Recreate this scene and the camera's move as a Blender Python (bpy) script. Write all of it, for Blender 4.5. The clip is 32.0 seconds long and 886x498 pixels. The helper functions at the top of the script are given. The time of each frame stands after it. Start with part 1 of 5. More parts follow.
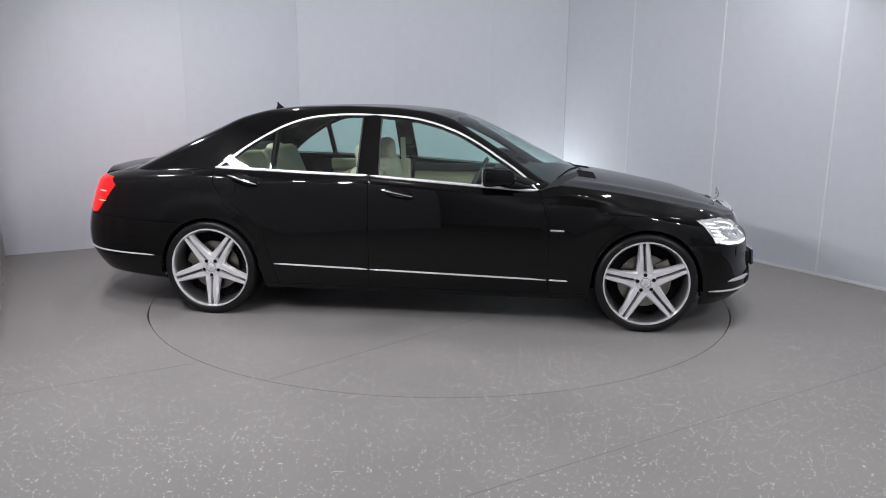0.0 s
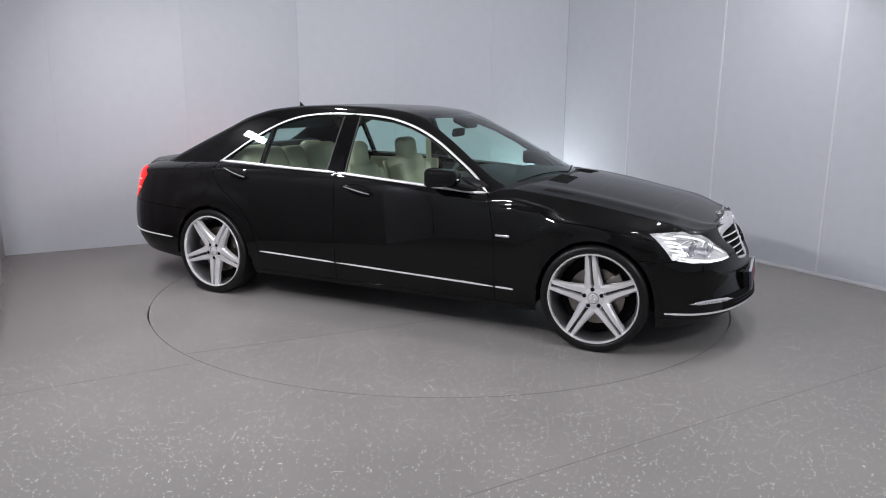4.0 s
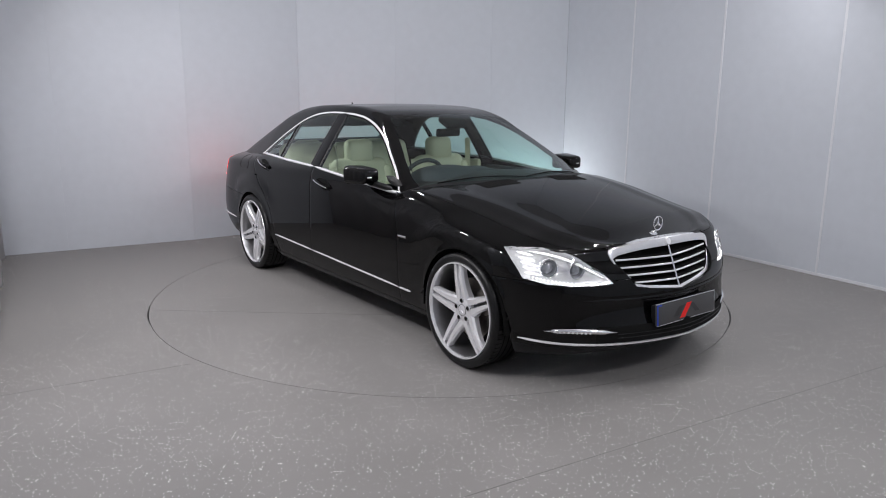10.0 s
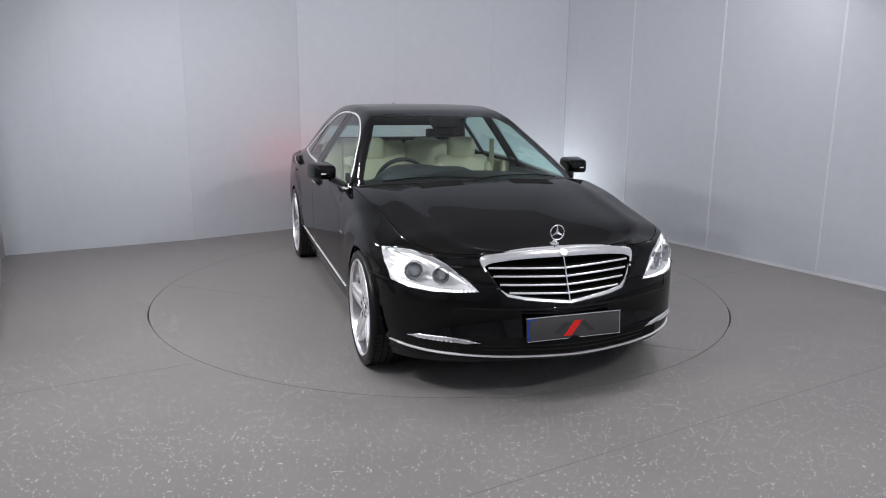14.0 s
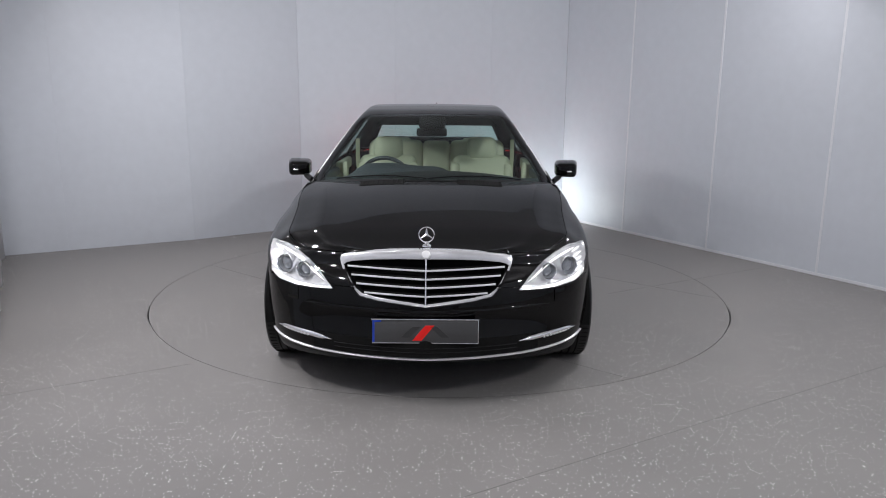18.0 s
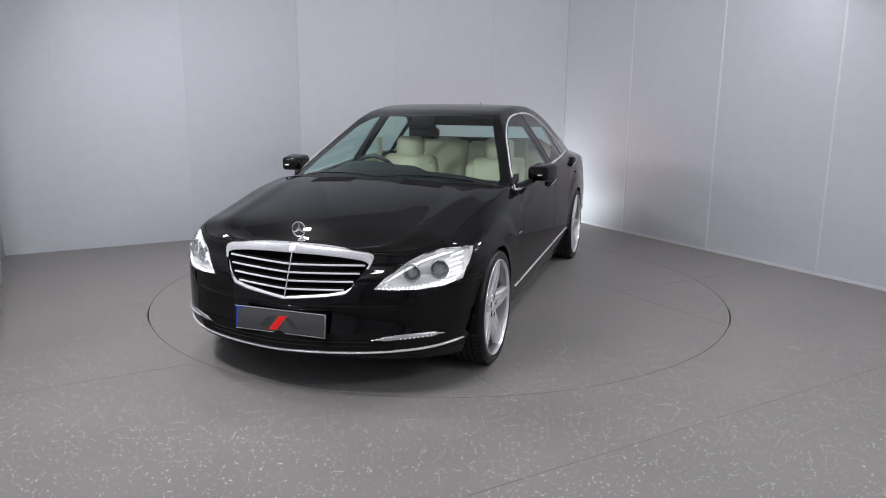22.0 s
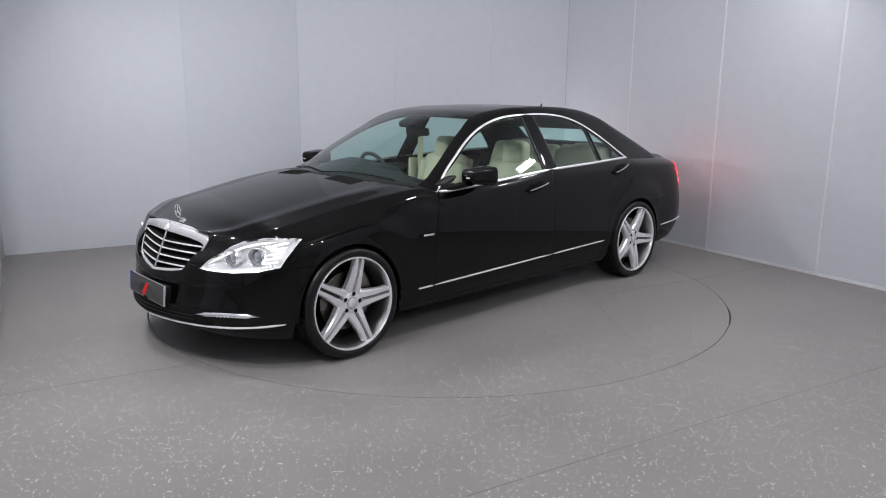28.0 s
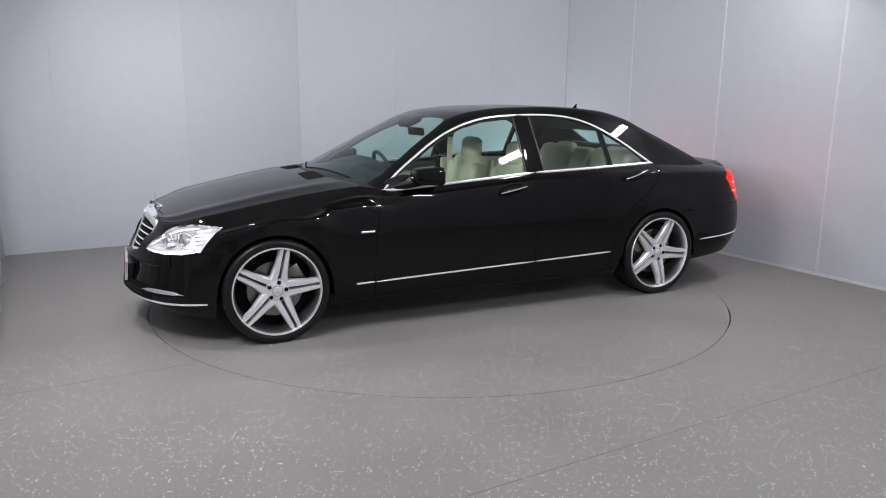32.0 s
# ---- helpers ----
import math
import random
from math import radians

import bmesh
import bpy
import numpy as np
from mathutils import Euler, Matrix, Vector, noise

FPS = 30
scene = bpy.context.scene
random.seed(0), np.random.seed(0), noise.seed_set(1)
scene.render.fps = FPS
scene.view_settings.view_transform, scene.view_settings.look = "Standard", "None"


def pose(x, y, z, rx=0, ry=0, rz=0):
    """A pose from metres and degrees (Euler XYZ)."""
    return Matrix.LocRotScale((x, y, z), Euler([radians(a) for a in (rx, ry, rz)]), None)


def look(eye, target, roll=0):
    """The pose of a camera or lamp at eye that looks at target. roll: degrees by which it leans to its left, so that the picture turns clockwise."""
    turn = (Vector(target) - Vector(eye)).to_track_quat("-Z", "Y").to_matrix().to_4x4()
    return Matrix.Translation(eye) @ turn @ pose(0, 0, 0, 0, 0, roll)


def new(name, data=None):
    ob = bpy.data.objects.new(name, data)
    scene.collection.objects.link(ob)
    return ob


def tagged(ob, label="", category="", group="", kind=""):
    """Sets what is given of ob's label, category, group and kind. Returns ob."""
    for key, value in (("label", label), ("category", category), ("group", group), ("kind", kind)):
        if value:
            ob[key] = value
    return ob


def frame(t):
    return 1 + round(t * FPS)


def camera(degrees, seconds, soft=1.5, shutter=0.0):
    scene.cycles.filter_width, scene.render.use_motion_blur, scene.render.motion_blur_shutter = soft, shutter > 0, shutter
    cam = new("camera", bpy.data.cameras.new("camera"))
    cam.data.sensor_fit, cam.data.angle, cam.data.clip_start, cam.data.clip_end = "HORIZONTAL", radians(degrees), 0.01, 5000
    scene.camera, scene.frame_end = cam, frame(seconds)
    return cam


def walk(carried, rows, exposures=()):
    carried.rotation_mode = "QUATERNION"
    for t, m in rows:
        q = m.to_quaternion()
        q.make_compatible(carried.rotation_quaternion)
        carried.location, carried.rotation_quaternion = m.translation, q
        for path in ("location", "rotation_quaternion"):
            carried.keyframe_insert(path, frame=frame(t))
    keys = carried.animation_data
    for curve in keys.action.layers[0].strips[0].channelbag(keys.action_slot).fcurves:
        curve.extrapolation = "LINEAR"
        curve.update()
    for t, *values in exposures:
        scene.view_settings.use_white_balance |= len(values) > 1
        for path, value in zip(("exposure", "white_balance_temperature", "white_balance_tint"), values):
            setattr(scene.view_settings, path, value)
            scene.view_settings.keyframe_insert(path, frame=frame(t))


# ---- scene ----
# The camera stands still on a stand before a turntable whose centre is the origin.
EYE = Vector((0.0, -5.726, 1.534))
YAW, PITCH, ROLL = radians(0.243), radians(-11.975), 0.422
AIM = EYE + 5 * Vector((math.sin(YAW) * math.cos(PITCH), math.cos(YAW) * math.cos(PITCH), math.sin(PITCH)))
cam = camera(63.83, 32.0, soft=0.95)
walk(cam, [(0.0, look(EYE, AIM, ROLL)), (32.0, look(EYE, AIM, ROLL))],
     exposures=[(0.0, -0.1), (4.0, -0.15), (8.0, -0.22), (13.0, -0.25), (19.0, -0.25), (23.0, -0.26), (26.0, -0.2), (29.0, -0.17), (32.0, -0.15)])

# ---- light ----
world = bpy.data.worlds.new("world")
world.use_nodes = True
world.node_tree.nodes["Background"].inputs[0].default_value = (0.55, 0.6, 0.7, 1)
world.node_tree.nodes["Background"].inputs[1].default_value = 0.02
scene.world = world


def lamp(name, kind, m, power, colour=(1, 1, 1), **more):
    data = bpy.data.lights.new(name, kind)
    data.energy, data.color = power, colour
    for key, value in more.items():
        if key == "size":
            data.size = value
        elif key == "size_y":
            data.shape, data.size_y = "RECTANGLE", value
        elif key == "radius":
            data.shadow_soft_size = value
        elif key == "spot":
            data.spot_size, data.spot_blend = radians(value), 0.6
    ob = new(name, data)
    ob.matrix_world = m
    return ob


COOL = (0.99, 0.97, 1.0)
# floodlights high on both sides, and one that washes up the corner from the floor
for x, y, z, p in ((-2.45, -1.35, 2.55, 27), (-2.95, 0.0, 2.55, 21), (-1.8, 0.4, 3.35, 21), (3.1, 0.15, 2.9, 22), (1.85, -1.1, 3.0, 22)):
    lamp("floodlight", "AREA", look((x, y, z), (-0.12 * x, 0.2, 0.6) if x > -2 else (x + 2.3, y + 1.4, 0.5)), p, COOL, size=0.25, size_y=0.09)
for x, y, p in ((-1.75, -3.35, 32), (-2.05, -2.75, 23), (2.3, -4.2, 18), (2.95, -4.0, 18)):
    lamp("front_floodlight", "AREA", look((x, y, 2.62), (0.0, 0.0, 0.5)), p, COOL, size=0.12, size_y=0.07)
# added fill lamps under the ceiling wash the panels that the paint mirrors
for x, y, tx, ty, p in ((1.3, -2.4, 3.0, -4.4, 20), (2.9, -1.6, 4.3, -3.2, 11), (-0.9, -2.9, -2.3, -4.3, 16)):
    lamp("panel_fill", "AREA", look((x, y, 3.3), (tx, ty, 1.2)), p, COOL, size=0.3, size_y=0.1)
# added fill that keeps the wall behind the camera pale in the doors
lamp("rear_wall_fill", "AREA", look((0.0, -5.3, 3.5), (0.0, -6.6, 1.0)), 14, COOL, size=1.2, size_y=0.2)
# added fill lamps shine up so that the pale ceiling shows in the paint
for x, y in ((-1.6, -3.6), (2.2, -3.9)):
    lamp("ceiling_fill", "AREA", look((x, y, 3.25), (x * 0.8, y, 3.9)), 18, COOL, size=1.0, size_y=0.15)
lamp("floor_uplight", "AREA", look((1.0, 3.05, 0.12), (1.4, 3.6, 0.5)), 12, (0.95, 1, 1), size=0.3, size_y=0.12)
lamp("wall_lamp", "POINT", pose(3.66, -0.42, 2.72), 15, (1, 1, 1), radius=0.06)


# ---- materials ----
def mat(name, colour, rough=0.5, metal=0.0, coat=0.0, **more):
    """A principled material; more: bump=(scale, strength), vary=(scale, amount), emit=(colour, strength), trans, ior."""
    m = bpy.data.materials.new(name)
    m.use_nodes = True
    nt = m.node_tree
    b = nt.nodes["Principled BSDF"]
    b.inputs["Base Color"].default_value = (*colour, 1)
    b.inputs["Roughness"].default_value = rough
    b.inputs["Metallic"].default_value = metal
    b.inputs["Coat Weight"].default_value = coat
    b.inputs["Coat Roughness"].default_value = 0.02
    if "ior" in more:
        b.inputs["IOR"].default_value = more["ior"]
    if "trans" in more:
        b.inputs["Transmission Weight"].default_value = more["trans"]
    if "spec" in more:
        b.inputs["Specular IOR Level"].default_value = more["spec"]
    if "emit" in more:
        b.inputs["Emission Color"].default_value = (*more["emit"][0], 1)
        b.inputs["Emission Strength"].default_value = more["emit"][1]
    if "vary" in more or "bump" in more:
        tc = nt.nodes.new("ShaderNodeTexCoord")
    if "vary" in more:
        scale, amount = more["vary"]
        n1, n2 = nt.nodes.new("ShaderNodeTexNoise"), nt.nodes.new("ShaderNodeTexNoise")
        n1.inputs["Scale"].default_value, n2.inputs["Scale"].default_value = scale, scale * 14
        n1.inputs["Detail"].default_value = 4
        mix = nt.nodes.new("ShaderNodeMath")
        mix.operation = "ADD"
        ramp = nt.nodes.new("ShaderNodeMapRange")
        ramp.inputs["From Min"].default_value, ramp.inputs["From Max"].default_value = 0.7, 1.3
        ramp.inputs["To Min"].default_value, ramp.inputs["To Max"].default_value = 1 - amount, 1 + amount
        tint = nt.nodes.new("ShaderNodeVectorMath")
        tint.operation = "SCALE"
        tint.inputs[0].default_value = colour
        for n in (n1, n2):
            nt.links.new(tc.outputs["Object"], n.inputs["Vector"])
        nt.links.new(n1.outputs[0], mix.inputs[0])
        nt.links.new(n2.outputs[0], mix.inputs[1])
        nt.links.new(mix.outputs[0], ramp.inputs["Value"])
        nt.links.new(ramp.outputs[0], tint.inputs["Scale"])
        nt.links.new(tint.outputs[0], b.inputs["Base Color"])
    if "bump" in more:
        scale, strength = more["bump"]
        n3 = nt.nodes.new("ShaderNodeTexNoise")
        n3.inputs["Scale"].default_value, n3.inputs["Detail"].default_value = scale, 3
        bump = nt.nodes.new("ShaderNodeBump")
        bump.inputs["Strength"].default_value, bump.inputs["Distance"].default_value = strength, 0.002
        nt.links.new(tc.outputs["Object"], n3.inputs["Vector"])
        nt.links.new(n3.outputs[0], bump.inputs["Height"])
        nt.links.new(bump.outputs[0], b.inputs["Normal"])
    return m


def vinyl(name, colour):
    """Grey safety flooring with white and dark flecks of two sizes, faint scuffs and a satin finish."""
    m = mat(name, colour, 0.5, spec=0.22, bump=(300, 0.05))
    nt = m.node_tree
    b = nt.nodes["Principled BSDF"]
    tc = nt.nodes.new("ShaderNodeTexCoord")

    def link(a, c):
        nt.links.new(a, c)

    base = nt.nodes.new("ShaderNodeRGB")
    base.outputs[0].default_value = (*colour, 1)
    last = base.outputs[0]
    clouds = nt.nodes.new("ShaderNodeTexNoise")
    clouds.inputs["Scale"].default_value, clouds.inputs["Detail"].default_value = 1.3, 6
    link(tc.outputs["Object"], clouds.inputs["Vector"])
    rng = nt.nodes.new("ShaderNodeMapRange")
    rng.inputs["From Min"].default_value, rng.inputs["From Max"].default_value = 0.3, 0.7
    rng.inputs["To Min"].default_value, rng.inputs["To Max"].default_value = 0.92, 1.08
    link(clouds.outputs[0], rng.inputs["Value"])
    sc = nt.nodes.new("ShaderNodeVectorMath")
    sc.operation = "SCALE"
    link(last, sc.inputs[0])
    link(rng.outputs[0], sc.inputs["Scale"])
    last = sc.outputs[0]
    for scale, size, share, tint in ((80, 0.32, 0.3, (0.95, 0.93, 0.9)), (118, 0.31, 0.18, (0.85, 0.84, 0.82)), (110, 0.2, 0.2, (0.16, 0.16, 0.16))):
        vor = nt.nodes.new("ShaderNodeTexVoronoi")
        vor.inputs["Scale"].default_value = scale
        vor.inputs["Randomness"].default_value = 1
        link(tc.outputs["Object"], vor.inputs["Vector"])
        sep = nt.nodes.new("ShaderNodeSeparateColor")
        link(vor.outputs["Color"], sep.inputs[0])
        rad = nt.nodes.new("ShaderNodeMath")
        rad.operation = "MULTIPLY"
        rad.inputs[1].default_value = size
        link(sep.outputs[1], rad.inputs[0])
        near = nt.nodes.new("ShaderNodeMath")
        near.operation = "LESS_THAN"
        link(vor.outputs["Distance"], near.inputs[0])
        link(rad.outputs[0], near.inputs[1])
        some = nt.nodes.new("ShaderNodeMath")
        some.operation = "LESS_THAN"
        some.inputs[1].default_value = share
        link(sep.outputs[0], some.inputs[0])
        both = nt.nodes.new("ShaderNodeMath")
        both.operation = "MULTIPLY"
        link(near.outputs[0], both.inputs[0])
        link(some.outputs[0], both.inputs[1])
        mix = nt.nodes.new("ShaderNodeMix")
        mix.data_type = "RGBA"
        link(both.outputs[0], mix.inputs["Factor"])
        link(last, mix.inputs["A"])
        mix.inputs["B"].default_value = (*tint, 1)
        last = mix.outputs["Result"]
    link(last, b.inputs["Base Color"])
    worn = nt.nodes.new("ShaderNodeMapRange")
    worn.inputs["From Min"].default_value, worn.inputs["From Max"].default_value = 0.3, 0.7
    worn.inputs["To Min"].default_value, worn.inputs["To Max"].default_value = 0.46, 0.62
    link(clouds.outputs[0], worn.inputs["Value"])
    link(worn.outputs[0], b.inputs["Roughness"])
    return m


FLOOR = vinyl("floor_vinyl", (0.245, 0.235, 0.229))
SEAM = mat("seam_weld", (0.22, 0.215, 0.207), 0.5, vary=(8, 0.12))
SLOT = mat("slot_dark", (0.02, 0.02, 0.02), 0.7)
WALL = mat("wall_panel", (0.575, 0.605, 0.655), 0.45, vary=(0.7, 0.025), bump=(90, 0.04))
JOINT = mat("joint_strip", (0.7, 0.71, 0.745), 0.35, vary=(2, 0.04))
DRAPE = mat("white_cloth", (0.72, 0.73, 0.75), 0.8, vary=(4, 0.03), bump=(150, 0.2))
DARKWALL = mat("grey_drape", (0.4, 0.4, 0.41), 0.9, vary=(3, 0.1))
CEIL = mat("ceiling_paint", (0.5, 0.5, 0.505), 0.8, vary=(1.5, 0.05))
PAINT = mat("black_paint", (0.0016, 0.0015, 0.0017), 0.3, 0.0, 0.64, spec=0.01, vary=(300, 0.3))
SATIN = mat("satin_black_plastic", (0.010, 0.010, 0.011), 0.42, spec=0.25, vary=(60, 0.15))
MATTE = mat("matt_black", (0.007, 0.007, 0.007), 0.75, spec=0.12, vary=(20, 0.2))
CHROME = mat("chrome", (0.9, 0.9, 0.92), 0.14, 1.0)
BRIGHT = mat("bright_aluminium", (0.92, 0.92, 0.93), 0.24, 0.4, 0.8)
ALLOY = mat("silver_alloy", (0.9, 0.9, 0.92), 0.25, 0.52, 0.7, vary=(30, 0.04))
SLITSHADE = mat("slit_shade", (0.06, 0.06, 0.063), 0.4, 0.5, vary=(40, 0.08))
SHADEDALLOY = mat("shaded_alloy", (0.3, 0.3, 0.31), 0.35, 0.9, vary=(40, 0.08))
RUBBER = mat("tyre_rubber", (0.007, 0.007, 0.0075), 0.36, spec=0.3, vary=(25, 0.25), bump=(90, 0.35))
DISC = mat("brake_steel", (0.24, 0.22, 0.2), 0.35, 1.0, vary=(12, 0.2))
CREAM = mat("cream_leather", (0.52, 0.505, 0.36), 0.5, vary=(6, 0.05), bump=(220, 0.2))
BLACKTRIM = mat("black_trim", (0.02, 0.024, 0.028), 0.5, vary=(40, 0.15), bump=(200, 0.1))
WOOD = mat("dark_wood", (0.06, 0.03, 0.018), 0.25, 0, 0.8, vary=(9, 0.4))
RED = mat("red_lens", (0.35, 0.004, 0.005), 0.3, 0, 0.1, spec=0.2, emit=((1, 0.012, 0.012), 1.15))
LENSIN = mat("lamp_reflector", (0.92, 0.92, 0.93), 0.16, 0.45, vary=(50, 0.06))
# reflector parts with a glow added for the light they mirror
REFLECTORGLOW = mat("glowing_reflector", (0.9, 0.9, 0.92), 0.25, emit=((1, 0.99, 0.97), 0.9))
GLOW = mat("daylight_led", (0.9, 0.9, 0.9), 0.3, emit=((1, 0.98, 0.95), 7))
PLATE = mat("grey_plate_cover", (0.06, 0.06, 0.062), 0.45, vary=(10, 0.05))
PLATERED = mat("plate_red", (0.85, 0.012, 0.008), 0.45)
PLATEDARK = mat("plate_dark", (0.035, 0.035, 0.036), 0.45)
PLATEBLUE = mat("plate_blue", (0.01, 0.05, 0.42), 0.35)


def glass(name, tint, rough=0.0):
    """Thin tinted pane: it lets light straight through and gains gloss at a slant."""
    m = bpy.data.materials.new(name)
    m.use_nodes = True
    nt = m.node_tree
    nt.nodes.remove(nt.nodes["Principled BSDF"])
    clear, shine, mix, slant = (nt.nodes.new("ShaderNode" + k) for k in ("BsdfTransparent", "BsdfGlossy", "MixShader", "LayerWeight"))
    power, rng = nt.nodes.new("ShaderNodeMath"), nt.nodes.new("ShaderNodeMapRange")
    power.operation, power.inputs[1].default_value = "POWER", 5.0
    rng.inputs["To Min"].default_value, rng.inputs["To Max"].default_value = 0.075, 1.0
    slant.inputs[0].default_value = 0.5
    clear.inputs[0].default_value = (*tint, 1)
    shine.inputs["Roughness"].default_value = rough
    nt.links.new(slant.outputs["Facing"], power.inputs[0])
    nt.links.new(power.outputs[0], rng.inputs["Value"])
    nt.links.new(rng.outputs[0], mix.inputs[0])
    nt.links.new(clear.outputs[0], mix.inputs[1])
    nt.links.new(shine.outputs[0], mix.inputs[2])
    nt.links.new(mix.outputs[0], nt.nodes["Material Output"].inputs[0])
    return m


GLASS = glass("tinted_glass", (0.785, 0.965, 0.925))
LENS = glass("clear_lens", (0.93, 0.94, 0.95))


# ---- mesh helpers ----
def finish(name, bm, material, smooth=True, angle=35):
    bmesh.ops.recalc_face_normals(bm, faces=bm.faces)
    me = bpy.data.meshes.new(name)
    if smooth:
        for e in bm.edges:
            if len(e.link_faces) == 2 and e.calc_face_angle(0) > radians(angle):
                e.smooth = False
        for f in bm.faces:
            f.smooth = True
    bm.to_mesh(me)
    bm.free()
    me.materials.append(material)
    return me


def part(name, bm, material, parent, label="", smooth=True, angle=35):
    ob = new(name, finish(name, bm, material, smooth, angle))
    ob.parent = parent
    if label:
        tagged(ob, label)
    return ob


def thing(name, label, category, group="", kind="", m=None):
    ob = new(name)
    ob.empty_display_size = 0.1
    tagged(ob, label, category, group, kind)
    if m is not None:
        ob.matrix_world = m
    return ob


def box(bm, lo, hi, bevel=0.0, seg=2):
    lo, hi = Vector(lo), Vector(hi)
    made = bmesh.ops.create_cube(bm, size=1, matrix=Matrix.Translation((lo + hi) / 2) @ Matrix.Diagonal((*(hi - lo), 1)))
    if bevel:
        edges = list({e for v in made["verts"] for e in v.link_edges})
        bmesh.ops.bevel(bm, geom=edges, offset=bevel, segments=seg, profile=0.5, affect="EDGES", clamp_overlap=True)
    return bm


def grid_faces(bm, rows, close=False):
    """Faces between rows of points; each row is a list of vectors of one length."""
    vs = [[bm.verts.new(p) for p in row] for row in rows]
    for a, b in zip(vs, vs[1:] + (vs[:1] if close else [])):
        for i in range(len(a) - 1):
            bm.faces.new((a[i], a[i + 1], b[i + 1], b[i]))
    return vs


def spin(bm, profile, n=48, axis="y", centre=(0, 0, 0)):
    """A turned body round the y axis through centre; profile: (radius, offset along y)."""
    rows = []
    for i in range(n):
        a = 2 * math.pi * i / n
        rows.append([Vector((centre[0] + r * math.cos(a), centre[1] + o, centre[2] + r * math.sin(a))) for r, o in profile])
    grid_faces(bm, rows, close=True)
    return bm


def tube(bm, pts, r, n=8, flat=1.0, up=None):
    """A rod of radius r along points; flat squeezes it across the direction up."""
    pts = [Vector(p) for p in pts]
    rows = []
    for i, p in enumerate(pts):
        d = (pts[min(i + 1, len(pts) - 1)] - pts[max(i - 1, 0)]).normalized()
        u = Vector(up if up else (0, 0, 1))
        s = d.cross(u)
        if s.length < 1e-4:
            s = d.cross(Vector((0, 1, 0)))
        s.normalize()
        u = s.cross(d)
        rows.append([p + (s * math.cos(2 * math.pi * k / n) + u * math.sin(2 * math.pi * k / n) * flat) * r for k in range(n)])
    vs = [[bm.verts.new(q) for q in row] for row in rows]
    for a, b in zip(vs, vs[1:]):
        for k in range(n):
            bm.faces.new((a[k], a[(k + 1) % n], b[(k + 1) % n], b[k]))
    bm.faces.new(vs[0])
    bm.faces.new(list(reversed(vs[-1])))
    return bm


def weld(bm, dist=0.0005):
    bmesh.ops.remove_doubles(bm, verts=bm.verts, dist=dist)
    return bm


# ---- the studio ----
R_TABLE = 2.244
HOLE = R_TABLE + 0.004


def ring(bm, r0, r1, z0, z1=None, n=160):
    rows = [[Vector((r * math.cos(2 * math.pi * i / n), r * math.sin(2 * math.pi * i / n), z)) for r, z in ((r0, z0), (r1, z0 if z1 is None else z1))] for i in range(n)]
    grid_faces(bm, rows, close=True)


